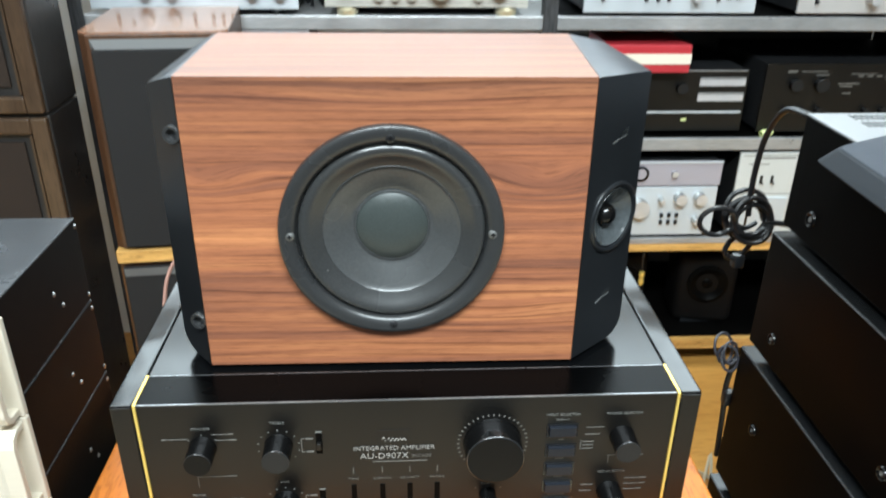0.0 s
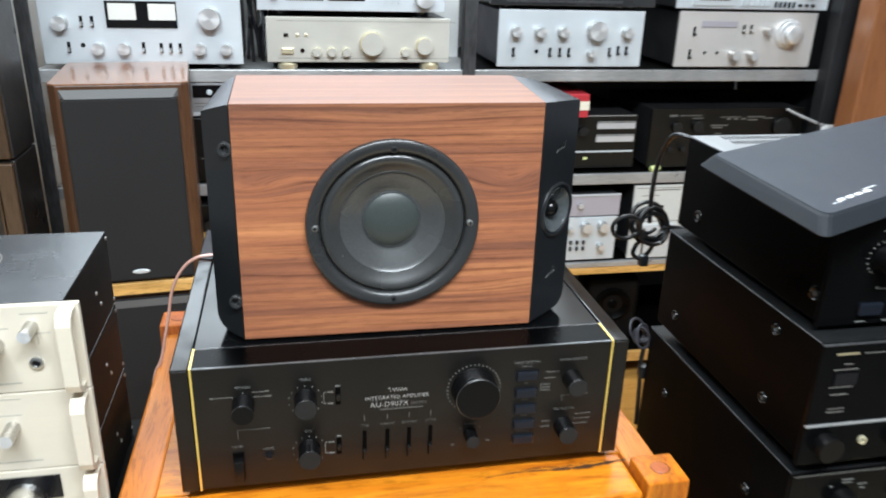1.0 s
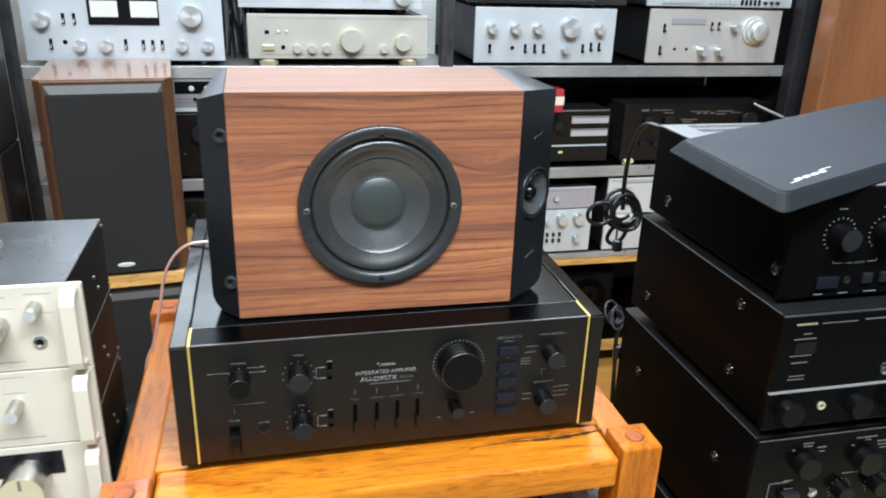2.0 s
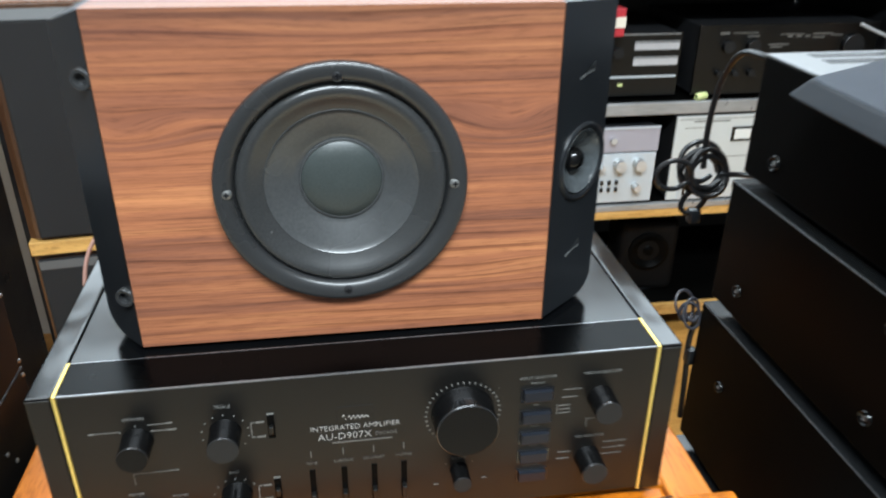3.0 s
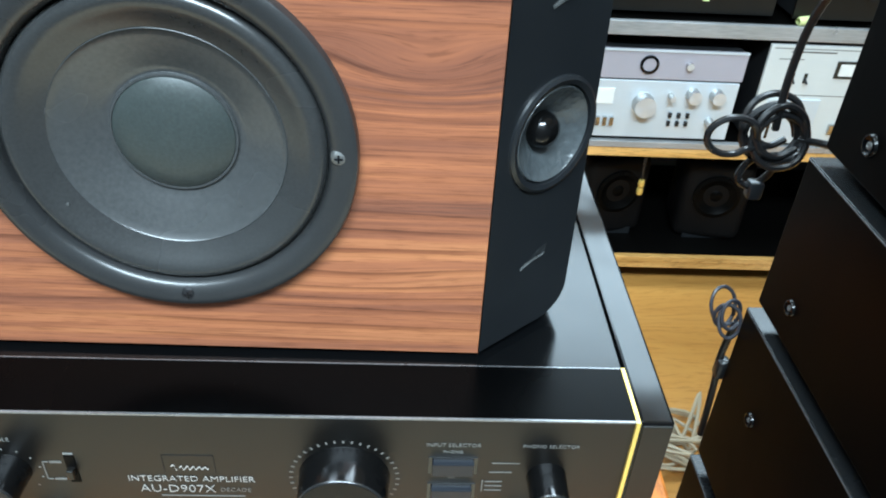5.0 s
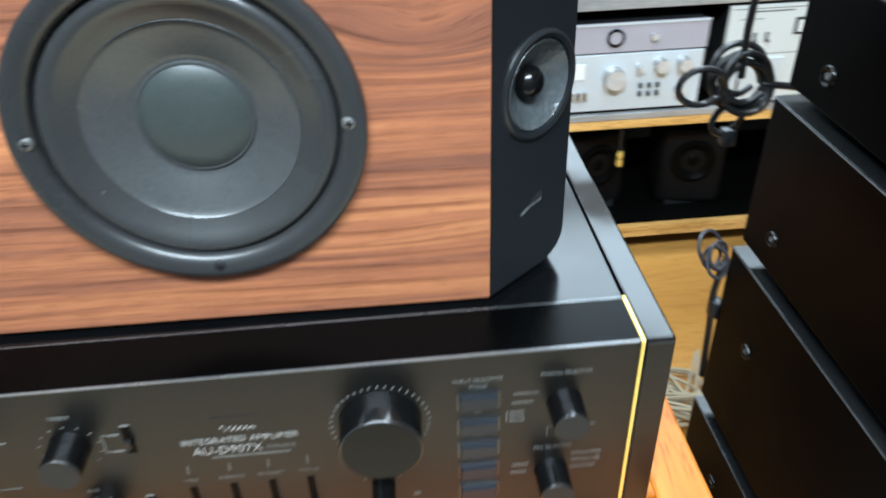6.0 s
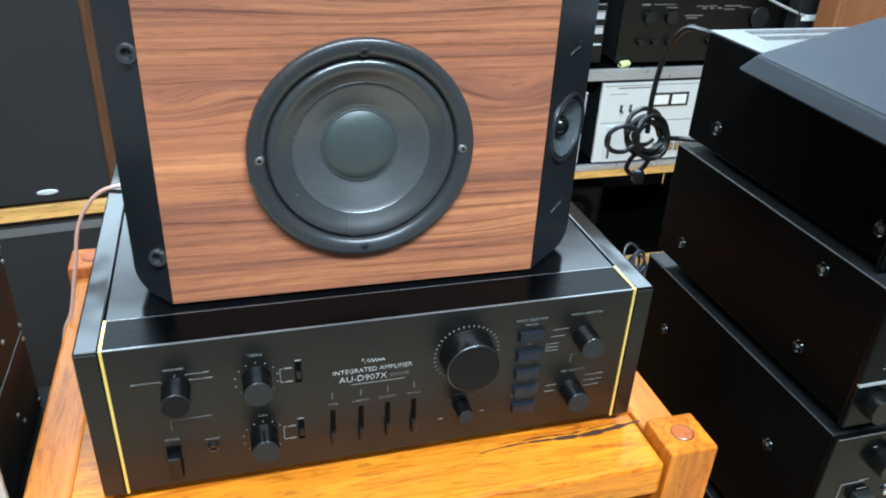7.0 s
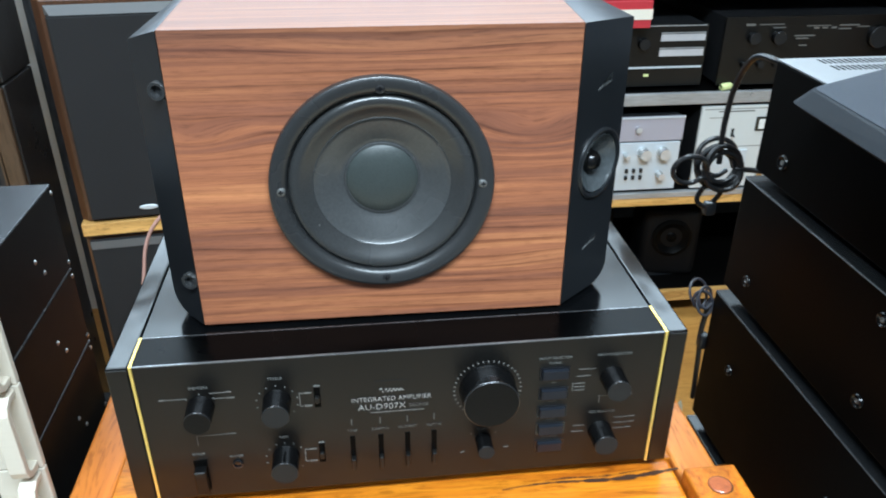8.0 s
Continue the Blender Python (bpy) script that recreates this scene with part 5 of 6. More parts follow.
u = unit("cassette_deck", "dark grey deck on the silver meter amplifier", "cassette deck", -0.60, -0.215, 1.058, 1.175, worn("dark_grey_face", (0.07, 0.065, 0.065), 0.4), feet=0.008)
pane(-0.33, Y, 1.115, 0.10, 0.06, u, LILAC, "flap", 0.002)
# champagne amplifier
u = unit("champagne_amplifier", "champagne amplifier with round gold knobs on bronze feet", "amplifier", -0.155, 0.266, T1, 1.022, CREAM, feet=0.017)
for x in (-0.11, 0.222):
    part("bronze_foot", lathe(((0.021, 0), (0.023, 0.003), (0.023, 0.012), (0.018, 0.016), (0, 0.016)), pose(x, Y + 0.02, T1), 24), GOLD_KNOB, u, smooth=True)
knob(0.082, Y, 0.9655, 0.0268, 0.026, u, GOLD_KNOB, CREAM, name="volume_knob", groove=False)
knob(0.204, Y, 0.9605, 0.0190, 0.022, u, GOLD_KNOB, CREAM, name="control_knob", groove=False)
for x, r in ((-0.044, 0.0100), (-0.010, 0.0100), (0.024, 0.0100), (0.1605, 0.0098)):
    knob(x, Y, 0.9455, r, 0.014, u, GOLD_KNOB, CREAM, name="control_knob", groove=False)
button(-0.1095, Y, 0.9475, 0.027, 0.013, u, GOLD_KNOB, 0.006, "power_button")
pane(-0.1115, Y, 0.982, 0.010, 0.008, u, WINDOW_BLACK, "indicator")
for x in (-0.086, -0.067):
    button(x, Y, 0.9825, 0.007, 0.007, u, GOLD_KNOB, 0.002)
part("phones_socket", lathe(((0.005, 0), (0.005, 0.001), (0, 0.001)), facing(-0.076, Y, 0.948), 16), WINDOW_BLACK, u)
bars([(0.075, 1.0135, 0.41, 0.0008), (0.075, 0.931, 0.41, 0.0008)], Y, PRINT_GREY, u)
# silver tuner on top of it
u = unit("silver_tuner", "silver tuner with two dark windows", "tuner", -0.172, 0.252, 1.0235, 1.16, SILVER, feet=0.012)
for x in (-0.0665, 0.026):
    pane(x, Y, 1.082, 0.082, 0.048, u, WINDOW_BLACK, "dial_window", 0.0015)
button(-0.135, Y, 1.064, 0.014, 0.018, u, LILAC)
for x in (0.115, 0.130, 0.144):
    button(x, Y, 1.068, 0.005, 0.026, u, SILVER)
knob(0.203, Y, 1.066, 0.0215, 0.024, u, CHROME, DISC, name="tuning_knob", groove=False)
# silver amplifier with five knobs
u = unit("lever_amplifier", "white-silver amplifier with five knobs and lever switches", "amplifier", 0.384, 0.752, T1, 1.045, SILVER, feet=0.008)
for x, z, r in ((0.425, 0.9955, 0.0125), (0.485, 0.9955, 0.0125), (0.543, 0.9955, 0.0125), (0.628, 0.999, 0.0235), (0.707, 0.9955, 0.0125), (0.618, 0.945, 0.0085)):
    knob(x, Y, z, r, 0.024, u, CHROME, DISC, name="control_knob", groove=False)
for x, z in ((0.423, 0.947), (0.515, 0.947), (0.540, 0.947), (0.563, 0.947), (0.668, 0.948), (0.690, 0.952), (0.712, 0.952)):
    lever(x, Y, z, 0.022, u, DARK_SCREW)
part("phones_socket", lathe(((0.005, 0), (0.005, 0.001), (0, 0.001)), facing(0.481, Y, 0.949), 16), WINDOW_BLACK, u)
u = unit("smoked_deck", "dark smoked-lid deck on the silver amplifier", "cassette deck", 0.362, 0.775, 1.0465, 1.17, worn("dark_smoked_face", (0.025, 0.026, 0.028), 0.25), feet=0.008)
pane(0.545, Y, 1.085, 0.29, 0.012, u, worn("smoke_strip", (0.07, 0.07, 0.075), 0.3), "strip", 0.002)
pane(0.545, Y, 1.065, 0.29, 0.006, u, worn("smoke_strip_dark", (0.05, 0.05, 0.055), 0.3), "strip", 0.002)
# rosy silver amplifier with a stepped dial
u = unit("dial_amplifier", "rosy silver amplifier with a stepped volume dial", "amplifier", 0.845, 1.225, T1, 1.0475, PINKISH, feet=0.008)
part("stepped_dial", lathe(((0.036, 0), (0.036, 0.007), (0.030, 0.009), (0.030, 0.017), (0.023, 0.019), (0.023, 0.034), (0.020, 0.036), (0, 0.036)), facing(1.148, Y, 0.9965), 48), DISC, u, "stepped aluminium volume dial", True)
for x, z, r in ((1.001, 0.9435, 0.012), (1.052, 0.9435, 0.012), (1.085, 1.004, 0.009)):
    knob(x, Y, z, r, 0.026, u, CHROME, DISC, name="control_knob", groove=False)
pane(0.955, Y, 1.018, 0.098, 0.014, u, LILAC, "dial_slot", 0.001)
bars([(0.955, 1.010, 0.098, 0.002)], Y, PRINT_GREY, u)
for x in (1.023, 1.043):
    lever(x, Y, 1.006, 0.022, u)
lever(0.888, Y, 1.000, 0.022, u, DARK_SCREW)
lever(0.883, Y, 0.944, 0.024, u, DARK_SCREW)
for x in (0.924, 0.958):
    part("socket", lathe(((0.004, 0), (0.004, 0.001), (0, 0.001)), facing(x, Y, 0.948), 14), WINDOW_BLACK, u)
u = unit("silver_cassette_deck", "silver cassette deck with a glazed tape window", "cassette deck", 0.832, 1.247, 1.0485, 1.19, SILVER, feet=0.006)
part("tape_door", box(0.872, 0.985, Y - 0.004, Y + 0.001, 1.062, 1.17, 0.001), SILVER, u)
pane(0.930, Y - 0.0042, 1.100, 0.082, 0.050, u, WINDOW_BLACK, "tape_window", 0.001)
for k in range(4):
    pane(0.906 + 0.016 * k, Y - 0.0054, 1.092 + 0.006 * (k % 2), 0.009, 0.016, u, PRINT_GREY, "reel_mark", 0.0008)
for k in range(6):
    button(1.008 + 0.014 * k, Y, 1.072, 0.008, 0.018, u, SILVER, 0.006, "piano_key")
pane(1.08, Y, 1.118, 0.13, 0.028, u, WINDOW_BLACK, "level_display", 0.001)
for k in range(5):
    button(1.099 + 0.0125 * k, Y, 1.0665, 0.006, 0.014, u, BLACK_KNOB, 0.004)
for k in range(3):
    knob(1.166 + 0.018 * k, Y, 1.066, 0.0040, 0.008, u, BLACK_KNOB, None, name="trim_knob", groove=False)
knob(1.188, Y, 1.108, 0.0185, 0.022, u, CHROME, DISC, name="level_knob", groove=False)

# middle shelf
T2 = 0.637
u = unit("black_tuner_amp", "black amplifier with a large dim knob", "amplifier", -0.60, -0.19, T2, 0.795, BLACK_FACE)
knob(-0.273, Y, 0.752, 0.023, 0.02, u, BLACK_KNOB, KNOB_FACE, name="volume_knob", groove=False)
bars([(-0.272, 0.716, 0.02, 0.0015), (-0.276, 0.685, 0.018, 0.0018), (-0.315, 0.7, 0.006, 0.003)], Y, PRINT_GREY, u)
u = unit("grey_deck", "grey cassette deck with a dark tape slot", "cassette deck", -0.60, -0.19, 0.7955, 0.8745, worn("mid_grey_face", (0.26, 0.26, 0.27), 0.4, 0.3), feet=0.004)
pane(-0.27, Y, 0.856, 0.11, 0.028, u, WINDOW_BLACK, "tape_window", 0.001)
for x in (-0.288, -0.254):
    part("reel_hub", lathe(((0.0065, 0.0012), (0.005, 0.003), (0, 0.003)), facing(x, Y, 0.854), 16), SILVER, u)
bars([(-0.305, 0.829, 0.036, 0.002), (-0.300, 0.822, 0.04, 0.0015)], Y, PRINT_GREY, u)
pane(-0.282, Y, 0.829, 0.008, 0.008, u, WINDOW_BLACK, "indicator", 0.001)
pane(-0.28, Y, 0.805, 0.17, 0.008, u, SILVER, "edge_strip", 0.002)
u = unit("black_disc_player", "black disc player with lavender flaps", "disc player", 0.355, 0.781, T2, 0.787, BLACK_FACE, dy=0.03)
yy = Y + 0.03
for z in (0.7575, 0.723):
    pane(0.722, yy, z, 0.105, 0.0150, u, DISPLAY, "display_flap", 0.003)
    pane(0.722, yy, z + 0.0105, 0.105, 0.0020, u, STEEL, "flap_edge", 0.003)
pane(0.60, yy, 0.690, 0.35, 0.004, u, SILVER, "bright_strip", 0.003)
pane(0.60, yy, 0.784, 0.35, 0.002, u, STEEL, "top_strip", 0.002)
knob(0.630, yy, 0.745, 0.013, 0.012, u, BLACK_KNOB, KNOB_FACE, groove=False)
pane(0.645, yy, 0.672, 0.012, 0.006, u, GREEN_LAMP, "indicator", 0.001)
u = unit("black_wide_amplifier", "wide black amplifier with small white legends", "amplifier", 0.815, 1.255, T2, 0.802, BLACK_FACE, dy=0.02)
yy = Y + 0.02
for x, z, r in ((0.885, 0.755, 0.014), (0.945, 0.755, 0.016), (0.872, 0.695, 0.008), (0.91, 0.695, 0.008), (0.950, 0.695, 0.009), (1.19, 0.752, 0.026), (1.06, 0.695, 0.008), (1.10, 0.695, 0.008)):
    knob(x, yy, z, r, 0.014, u, BLACK_KNOB, KNOB_FACE, name="control_knob", groove=False)
bars([(0.875, 0.784, 0.022, 0.005), (0.925, 0.784, 0.06, 0.002), (0.945, 0.7765, 0.03, 0.0025), (1.01, 0.757, 0.05, 0.003), (1.005, 0.751, 0.03, 0.003), (1.04, 0.779, 0.06, 0.002), (1.035, 0.774, 0.012, 0.004), (1.056, 0.774, 0.012, 0.004), (1.078, 0.774, 0.012, 0.004), (1.115, 0.779, 0.05, 0.003), (1.105, 0.771, 0.03, 0.003), (0.955, 0.742, 0.012, 0.003), (1.15, 0.775, 0.03, 0.002), (1.01, 0.735, 0.02, 0.003)], yy, PRINT_GREY, u)
t = thing("boxed_set", (0.53, 1.70, 0.787), "red and white printed box lying on the disc player", "box")
part("carton", box(0.445, 0.628, 1.655, 1.84, 0.787, 0.846, 0.002), RED_CARD, t)
part("label_band", box(0.450, 0.6285, 1.6535, 1.80, 0.806, 0.828), WHITE_CARD, t, "white label band")
# plug lying on the shelf edge
t = thing("power_plug", (0.836, 1.675, T2), "small pale green plug lying on the shelf", "plug")
part("plug_body", lathe(((0.006, -0.016), (0.0085, -0.012), (0.0085, 0.012), (0.005, 0.018), (0, 0.018)), pose(0.836, 1.670, T2 + 0.0085, 0, 90, 20), 16), GREEN_LAMP, t, smooth=True)

# lower shelf
T3 = 0.388
u = unit("black_receiver", "black receiver with small white legends", "receiver", -0.60, -0.19, T3, 0.585, BLACK_FACE)
bars([(-0.255, 0.574, 0.03, 0.008)], Y, PRINT, u)
for x in (-0.31, -0.255):
    knob(x, Y, 0.535, 0.016, 0.018, u, BLACK_KNOB, KNOB_FACE, name="control_knob", groove=False)
u = unit("lilac_tuner", "lilac-grey slim tuner with a round dial", "tuner", 0.335, 0.745, 0.5185, 0.581, LILAC, feet=0.003)
part("ring_dial", lathe(((0.0185, 0), (0.0185, 0.004), (0.014, 0.005), (0.0135, 0.002), (0, 0.002)), facing(0.553, Y, 0.552), 32), BLACK_KNOB, u, "dark ring dial", True)
part("dial_disc", lathe(((0.0130, 0.003), (0, 0.0034)), facing(0.553, Y, 0.552), 24), LILAC, u)
knob(0.632, Y, 0.552, 0.0075, 0.010, u, CHROME, None, groove=False)
pane(0.54, Y, 0.5795, 0.41, 0.004, u, SILVER, "bright_edge", 0.002)
u = unit("silver_receiver", "silver amplifier with small knobs under the slim tuner", "amplifier", 0.335, 0.742, T3, 0.518, SILVER, feet=0.008)
pane(0.462, Y, 0.484, 0.065, 0.032, u, METER_WHITE, "meter", 0.002)
pane(0.385, Y, 0.484, 0.045, 0.032, u, METER_WHITE, "meter", 0.002)
knob(0.556, Y, 0.470, 0.0225, 0.024, u, CHROME, DISC, name="volume_knob", groove=False)
for x, z, r in ((0.652, 0.4925, 0.014), (0.700, 0.4925, 0.014), (0.608, 0.489, 0.006), (0.698, 0.436, 0.009)):
    knob(x, Y, z, r, 0.022, u, CHROME, DISC, name="control_knob", groove=False)
for x in (0.615, 0.633, 0.651):
    for z in (0.448, 0.430):
        button(x, Y, z, 0.007, 0.010, u, DARK_SCREW, 0.006)
for k in range(4):
    button(0.455 + 0.014 * k, Y, 0.432, 0.008, 0.018, u, CHROME, 0.008, "toggle")
for x in (0.385, 0.425):
    knob(x, Y, 0.435, 0.010, 0.016, u, CHROME, DISC, name="control_knob", groove=False)
u = unit("cream_deck", "cream cassette deck with meters and slider slots", "cassette deck", 0.783, 1.205, T3, 0.601, PALE_DECK, feet=0.006)
pane(0.975, Y, 0.555, 0.105, 0.035, u, WINDOW_BLACK, "meter_frame", 0.002)
for x in (0.950, 1.000):
    pane(x, Y - 0.0022, 0.555, 0.040, 0.024, u, METER_WHITE, "meter", 0.001)
bars([(0.99, 0.594, 0.40, 0.0015), (0.87, 0.588, 0.09, 0.003), (0.99, 0.4995, 0.40, 0.0015), (0.83, 0.5730, 0.05, 0.0015)], Y, PRINT_GREY, u)
for x in (0.842, 0.868):
    lever(x, Y, 0.535, 0.020, u, DARK_SCREW)
pane(0.860, Y, 0.443, 0.105, 0.095, u, SILVER, "tape_door", 0.004)
pane(0.822, Y - 0.004, 0.443, 0.006, 0.075, u, WINDOW_BLACK, "slider_slot", 0.001)
for k in range(5):
    button(0.955 + 0.022 * k, Y, 0.43, 0.016, 0.02, u, CHROME, 0.008, "piano_key")


# dim loudspeakers on the bottom shelf
def small_speaker(x, y, turn):
    t = thing("satellite_speaker", (x, y, 0.100), "small black satellite speaker in shadow on the bottom shelf", "loudspeaker", "satellite speakers")
    m = pose(x, y, 0.100, 0, 0, turn)
    bm = box(-0.078, 0.078, -0.06, 0.08, 0.0, 0.205, 0.022, 4)
    bm.transform(m)
    part("shell", bm, worn("dull_black_shell", (0.003, 0.0027, 0.0027), 0.6, 0, 0.12), t, smooth=True)
    part("driver", lathe(((0.052, 0.0), (0.052, 0.006), (0.044, 0.008), (0.036, 0.003), (0.018, -0.004), (0.012, 0.002), (0, 0.004)), m @ facing(0, -0.060, 0.12), 32), BLACK_METAL, t, smooth=True)
    part("foot_wedge", prism([(x - 0.06, y - 0.05), (x + 0.06, y - 0.05), (x + 0.04, y + 0.04), (x - 0.04, y + 0.04)], 0.100, 0.118), BLACK_PLASTIC, t)
    return t


small_speaker(0.555, 1.80, 12)
small_speaker(0.800, 1.79, -8)
t = thing("gold_plug_pair", (0.593, 1.672, 0.1), "pair of gold plugs hanging on a dark lead", "plug")
part("lead", tube([(0.594, 1.676, 0.356), (0.591, 1.673, 0.32), (0.593, 1.672, 0.292)], 0.003), CORD, t, smooth=True)
for z in (0.281, 0.262):
    part("gold_plug", lathe(((0.0, -0.009), (0.006, -0.008), (0.0075, 0), (0.006, 0.008), (0, 0.009)), pose(0.593, 1.672, z), 14), GOLD, t, smooth=True)

# ---- loudspeakers beside the rack ----
def grille_loudspeaker():
    t = thing("grille_loudspeaker", (-0.42, 1.50, 0.52), "teak bookshelf loudspeaker with charcoal grille and oval badge", "loudspeaker")
    x0, x1, y0, y1, z0, z1 = -0.547, -0.298, 1.372, 1.655, 0.520, 0.922
    body = prism([(x0 + 0.014, y0), (x1 - 0.014, y0), (x1, y0 + 0.014), (x1, y1), (x0, y1), (x0, y0 + 0.014)], z0, z1 - 0.002, 0.002)
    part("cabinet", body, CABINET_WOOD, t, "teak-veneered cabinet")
    part("top_veneer", prism([(x0 + 0.014, y0 + 0.001), (x1 - 0.014, y0 + 0.001), (x1 - 0.001, y0 + 0.014), (x1 - 0.001, y1), (x0 + 0.001, y1), (x0 + 0.001, y0 + 0.014)], z1 - 0.0018, z1 + 0.0005), CABINET_TOP, t, "polished top, glare lightened into its veneer colour")
    g = part("grille", box(x0 + 0.022, x1 - 0.022, y0 - 0.012, y0 - 0.0005, z0 + 0.006, z1 - 0.026, 0.004), GRILLE, t, "charcoal cloth grille")
    bm = bmesh.new()
    vs = [bm.verts.new(p) for p in ((x0 + 0.020, y0 - 0.0012, z1 - 0.010), (x1 - 0.020, y0 - 0.0012, z1 - 0.010), (x1 - 0.030, y0 - 0.012, z1 - 0.0255), (x0 + 0.030, y0 - 0.012, z1 - 0.0255), (x0 + 0.020, y0 - 0.0005, z1 - 0.0255), (x1 - 0.020, y0 - 0.0005, z1 - 0.0255))]
    bm.faces.new(vs[:4])
    bm.faces.new((vs[0], vs[3], vs[4]))
    bm.faces.new((vs[1], vs[5], vs[2]))
    part("grille_bevel", bm, GRILLE_EDGE, g, "lighter bevelled upper edge")
    part("badge", lathe(((0.017, 0), (0.017, 0.0012), (0.0145, 0.002), (0, 0.0022)), facing(-0.4215, y0 - 0.012, 0.5455) @ Matrix.Diagonal((1, 0.28, 1, 1)), 32), SILVER, g, "oval silver badge", True)
    return t


grille_loudspeaker()
t = thing("wood_plank", (-0.42, 1.5, 0.493), "yellow wooden plank between stacked loudspeakers", "plank")
part("board", box(-0.5465, -0.285, 1.362, 1.66, 0.4935, 0.5195, 0.002), PALE_WOOD, t)
t = thing("floor_loudspeaker", (-0.42, 1.5, 0.0), "black-grilled floor loudspeaker under the wooden plank", "loudspeaker")
part("cabinet", box(-0.547, -0.290, 1.376, 1.655, 0.0, 0.493, 0.003), CABINET_WOOD, t, "dark teak-veneered cabinet")
part("grille", box(-0.540, -0.300, 1.366, 1.3755, 0.012, 0.482, 0.003), GRILLE, t)
part("grille_bevel", box(-0.538, -0.302, 1.3645, 1.3658, 0.464, 0.480), GRILLE_EDGE, t)


# the two stacked loudspeakers stand turned a little
for ob in [o for o in bpy.data.objects if o.parent is None and o.name.split(".")[0] in ("grille_loudspeaker", "wood_plank", "floor_loudspeaker")]:
    ob.rotation_euler.z = radians(6.0)
    ob.location.x -= 0.0134


def tower_speaker(z0, z1, x1, y1, label):
    t = thing("framed_loudspeaker", (-0.82, 1.55, z0), label, "loudspeaker", "stacked dark loudspeakers")
    x0, y0 = -1.02, 1.385
    part("cabinet", box(x0, x1, y0, y1, z0 + 0.001, z1 - 0.001, 0.003), worn("dark_cabinet_side", (0.022, 0.020, 0.019), 0.38, 0, 0.5, (40, 40, 3)), t, "dark scuffed cabinet")
    for a, b, c, d in ((x1 - 0.031, x1 - 0.002, z0 + 0.004, z1 - 0.004), (x0 + 0.002, x0 + 0.031, z0 + 0.004, z1 - 0.004)):
        part("frame_strip", box(a, b, y0 - 0.014, y0 - 0.0005, c, d, 0.003), TOWER_WOOD, t)
    for c, d in ((z0 + 0.004, z0 + 0.033), (z1 - 0.033, z1 - 0.004)):
        part("frame_strip", box(x0 + 0.0315, x1 - 0.0315, y0 - 0.014, y0 - 0.0005, c, d, 0.003), TOWER_WOOD, t)
    for a, b in ((x1 - 0.039, x1 - 0.0345), (x0 + 0.0345, x0 + 0.039)):
        part("inner_bead", box(a, b, y0 - 0.009, y0 - 0.0008, z0 + 0.037, z1 - 0.037, 0.001), TOWER_WOOD, t)
    part("grille", box(x0 + 0.052, x1 - 0.052, y0 - 0.006, y0 - 0.0008, z0 + 0.05, z1 - 0.05), worn("dark_brown_grille", (0.024, 0.016, 0.012), 0.85, 0, 0.3, (300, 300, 300), 0.2, 0.05, 0.3), t)
    return t


tower_speaker(0.0, 0.776, -0.628, 1.52, "tall dark loudspeaker with a brown wooden frame")
tower_speaker(0.777, 1.50, -0.628, 1.52, "dark loudspeaker with a wooden frame stacked on another")

# brown partition closing the shelves
t = thing("wooden_partition", (1.6, 1.54, 0), "plain brown veneered partition beside the shelves", "partition")
part("panel", box(1.262, 2.0, 1.50, 1.565, 0.0, 2.1, 0.004), BROWN_DOOR, t)


# ---- cords and clutter ----
def coil(cx, cy, cz, r, n, seed, squash=1.0, tilt=0.25):
    rng = random.Random(seed)
    pts = []
    for k in range(n * 8):
        a = 2 * math.pi * k / 8
        rr = r * (0.80 + 0.22 * math.sin(k * 0.9 / 8 + seed) ** 2 + rng.uniform(-0.03, 0.03))
        pts.append((cx + rr * math.cos(a), cy + 0.012 * math.sin(a * 0.37 + seed) + tilt * rr * math.sin(a), cz + squash * rr * math.sin(a) + 0.003 * (k / 8 - n / 2)))
    return pts


t = thing("cable", (0.372, 0.77, 0.8), "coiled black power cord hanging behind the amplifiers", "cable")
part("lead", tube([(0.425, 0.728, 0.944), (0.414, 0.760, 0.950), (0.409, 0.800, 0.944), (0.409, 0.830, 0.905), (0.412, 0.845, 0.850), (0.416, 0.848, 0.800)], 0.0035), CORD, t, smooth=True)
part("coil", tube(coil(0.418, 0.850, 0.797, 0.0285, 4, 3, 0.98), 0.0033), CORD, t, smooth=True)
part("coil", tube(coil(0.421, 0.852, 0.793, 0.0245, 3, 7, 0.9, 0.1), 0.0033), CORD, t, smooth=True)
part("loop", tube([(0.408, 0.842, 0.786)] + [(0.373 + 0.022 * math.cos(-0.75 - k * 0.52), 0.834, 0.799 + 0.0175 * math.sin(-0.75 - k * 0.52)) for k in range(11)] + [(0.404, 0.842, 0.779), (0.425, 0.846, 0.776)], 0.0032), CORD, t, smooth=True)
part("tail", tube([(0.416, 0.850, 0.778), (0.402, 0.852, 0.764), (0.398, 0.853, 0.748), (0.410, 0.853, 0.740), (0.424, 0.853, 0.750), (0.430, 0.850, 0.770)], 0.0034), CORD, t, smooth=True)
part("return_lead", tube([(0.440, 0.846, 0.792), (0.452, 0.820, 0.800), (0.462, 0.780, 0.810), (0.470, 0.742, 0.816)], 0.0034), CORD, t, smooth=True)
part("plug", box(0.409, 0.423, 0.845, 0.859, 0.728, 0.746, 0.003), BLACK_PLASTIC, t, smooth=True)
t = thing("cable", (0.375, 0.765, 0.66), "small bundle of grey cords behind the amplifier stack", "cable")
part("coil", tube(coil(0.3835, 0.768, 0.656, 0.0115, 4, 9, 1.3, 0.5), 0.0018), GREY_CORD, t, smooth=True)
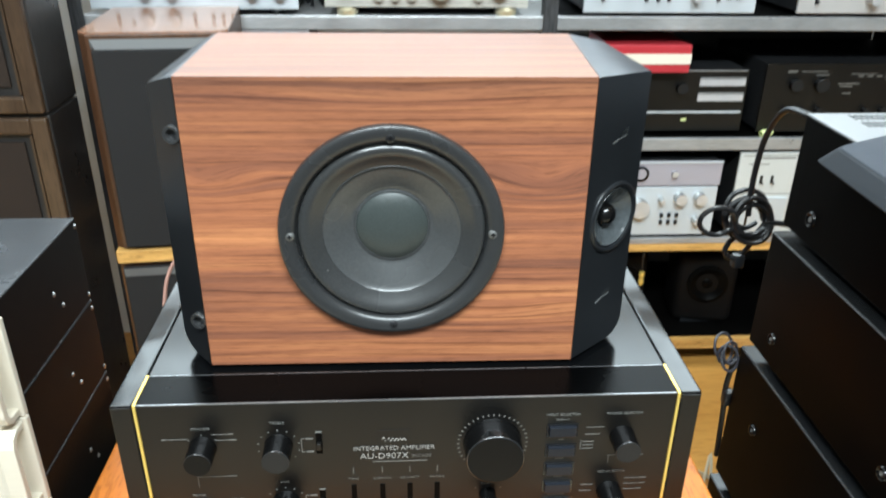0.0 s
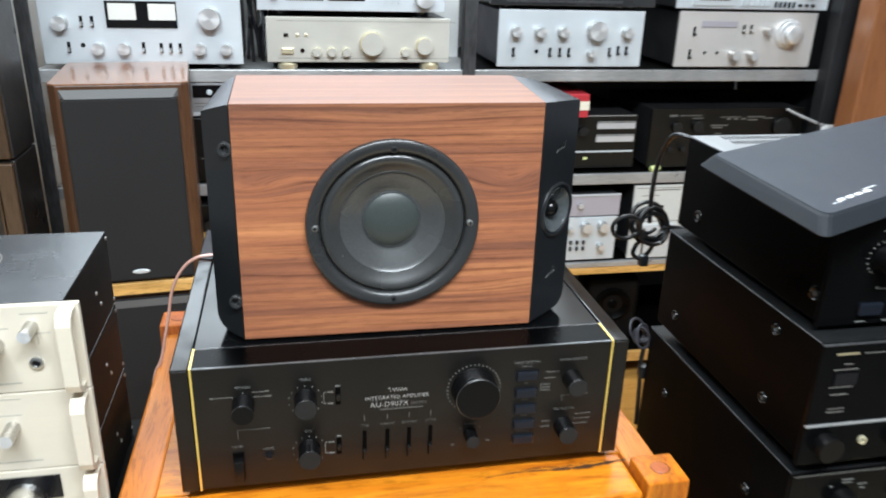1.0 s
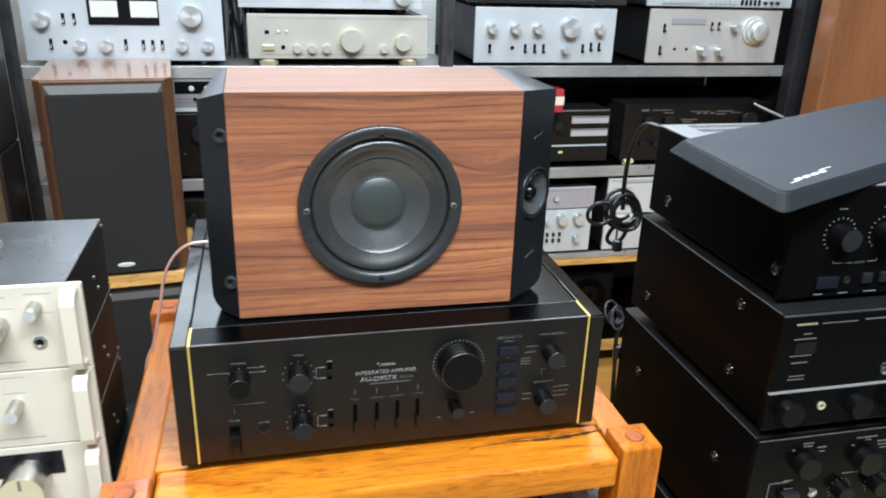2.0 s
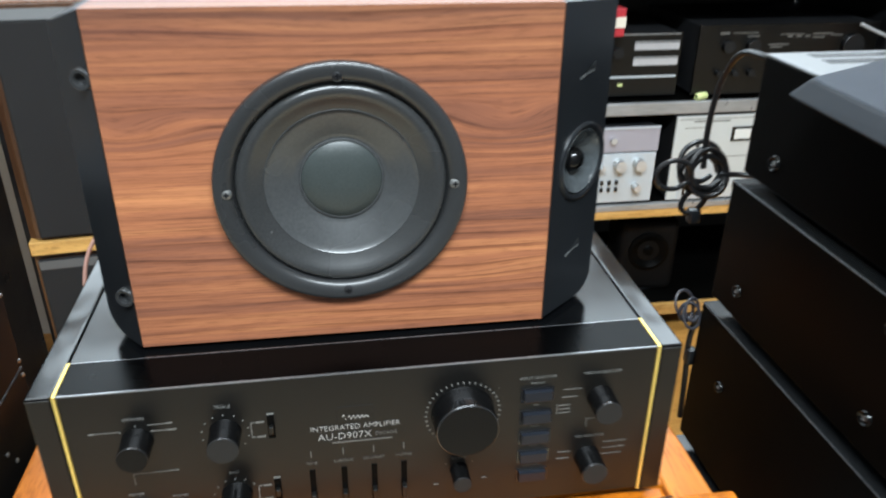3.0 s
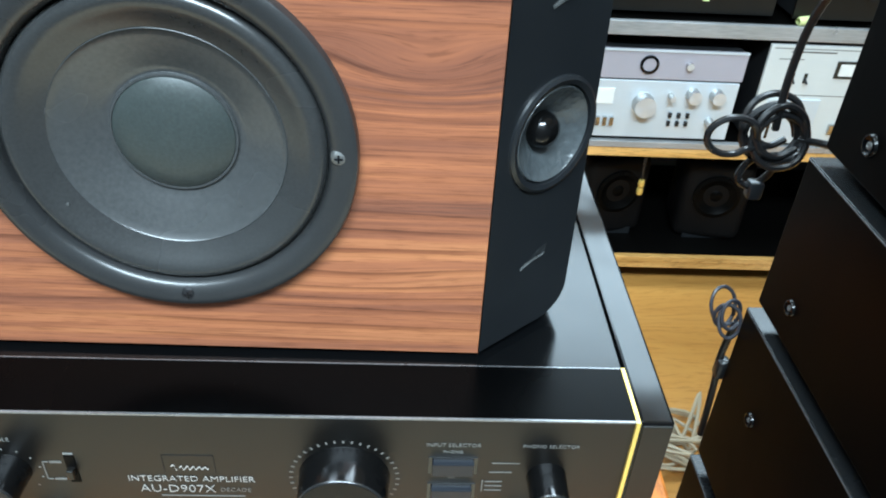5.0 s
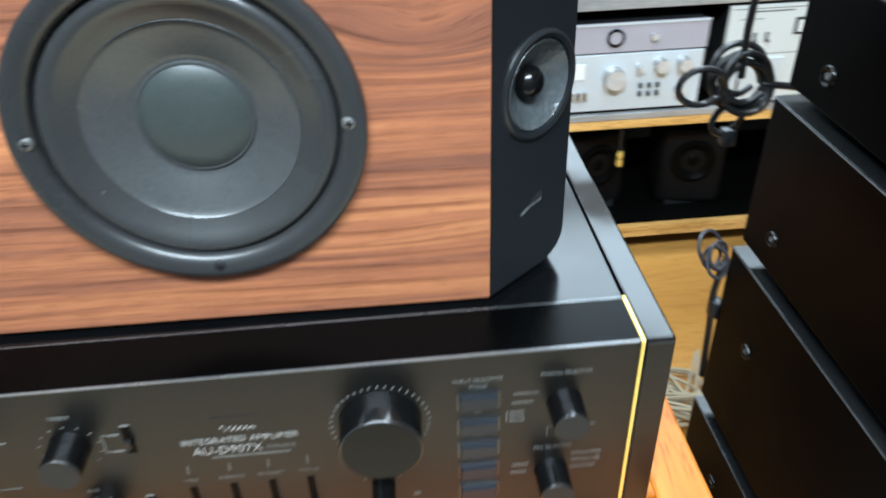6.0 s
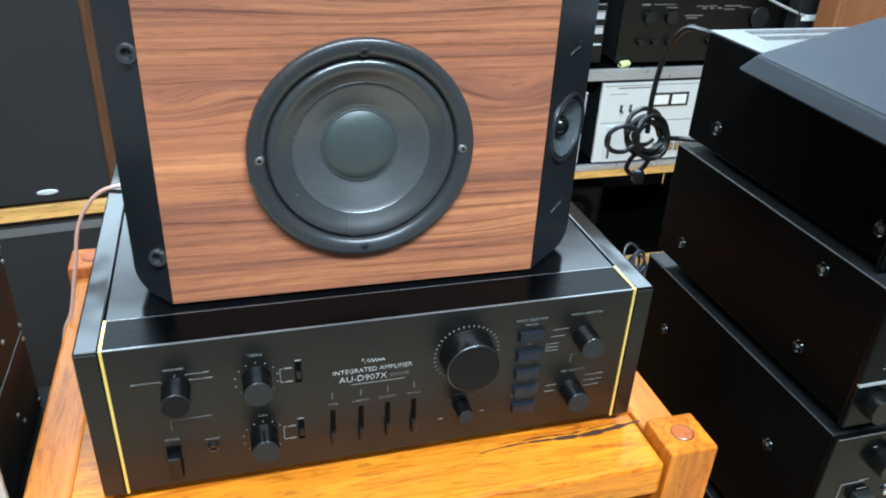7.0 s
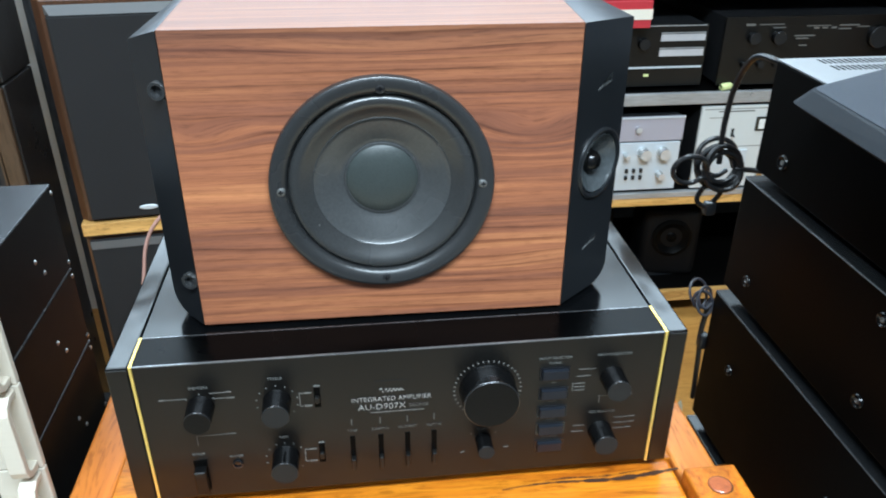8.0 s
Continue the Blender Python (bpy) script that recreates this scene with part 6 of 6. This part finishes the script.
part("tail", tube([(0.392, 0.762, 0.65), (0.389, 0.764, 0.61), (0.391, 0.762, 0.57), (0.396, 0.765, 0.50)], 0.0034), CORD, t, smooth=True)
part("connector", box(0.386, 0.398, 0.754, 0.768, 0.585, 0.606, 0.003), BLACK_PLASTIC, t, smooth=True)
t = thing("speaker_wire", (-0.26, 0.80, 0.7), "clear rose-coloured speaker wire draped over the amplifier", "wire")
part("strand", tube([(-0.170, 0.781, 0.804), (-0.201, 0.780, 0.8045), (-0.226, 0.780, 0.8035), (-0.243, 0.780, 0.796), (-0.258, 0.781, 0.778), (-0.268, 0.781, 0.755), (-0.2745, 0.781, 0.725), (-0.281, 0.780, 0.697), (-0.290, 0.779, 0.66), (-0.302, 0.778, 0.63), (-0.308, 0.775, 0.56), (-0.305, 0.77, 0.40)], 0.0021), ROSE_WIRE, t, smooth=True)
t = thing("cable", (-0.18, 1.80, 0.905), "dark tangled cords hanging between two silver units", "cable")
rng = random.Random(21)
for k in range(6):
    x = -0.197 + 0.0065 * k
    part("cord", tube([(x + rng.uniform(-0.008, 0.008), 1.77 + rng.uniform(-0.03, 0.05), 0.9095 + z * 0.056 + rng.uniform(0, 0.004)) for z in range(7)], 0.0042), CORD if k % 2 else GREY_CORD, t, smooth=True)
t = thing("wire_heap", (0.57, 1.2, 0), "tangled pale wires heaped on the floor", "wire")
rng = random.Random(11)
for k in range(6):
    pts = [(0.57 + rng.uniform(-0.09, 0.09), 1.19 + rng.uniform(-0.09, 0.09), 0.006 + rng.uniform(0, 0.05)) for _ in range(8)]
    part("strand", tube(pts, 0.0035, 6), PALE_CORD, t, smooth=True)


def crumpled_bag():
    t = thing("plastic_bag", (0.235, 0.56, 0.5), "crumpled clear plastic bag of cords on a black unit", "bag")
    bm = bmesh.new()
    bmesh.ops.create_icosphere(bm, subdivisions=4, radius=1)
    for v in bm.verts:
        d = noise.noise(v.co * 2.3) * 0.35 + noise.noise(v.co * 6.1) * 0.22 + noise.noise(v.co * 14) * 0.08
        v.co = v.co * (1 + d)
        v.co = Vector((0.250 + v.co.x * 0.034, 0.56 + v.co.y * 0.07, 0.503 + max(v.co.z, -0.55) * 0.034))
    part("sheet", bm, PLASTIC_BAG, t)
    return t


u = component("black_unit", "black unit on the lower table shelf", "stereo component", -0.20, 0.225, 0.50, 0.86, 0.3225, 0.4845, BLACK_FACE, BLACK_METAL, 0.012)
crumpled_bag()
t = thing("hanging_tag", (1.28, 1.606, 0.76), "white paper tag tied with a grey cord to a black upright", "tag")
part("card", prism([(1.262, 1.6075), (1.306, 1.6035), (1.306, 1.6045), (1.262, 1.6085)], 0.757, 0.7715), mat_base("white_tag", (0.75, 0.76, 0.76), 0.6)[0], t)
part("cord", tube([(1.268, 1.607, 0.769), (1.245, 1.62, 0.777), (1.215, 1.645, 0.790), (1.194, 1.668, 0.801)], 0.0035), STEEL, t, smooth=True)
t = thing("mains_plug", (-0.605, 1.645, 0.730), "small black mains plug hanging at the end of a dark lead", "plug")
part("plug_body", box(-0.619, -0.597, 1.630, 1.644, 0.730, 0.746, 0.004), BLACK_PLASTIC, t, smooth=True)
part("lead", tube([(-0.600, 1.640, 0.744), (-0.594, 1.648, 0.77), (-0.600, 1.6535, 0.82), (-0.606, 1.6535, 0.886)], 0.003), CORD, t, smooth=True)
for z in (0.734, 0.742):
    part("prong", box(-0.634, -0.6188, 1.6355, 1.6385, z - 0.0008, z + 0.0008), SCREW, t)
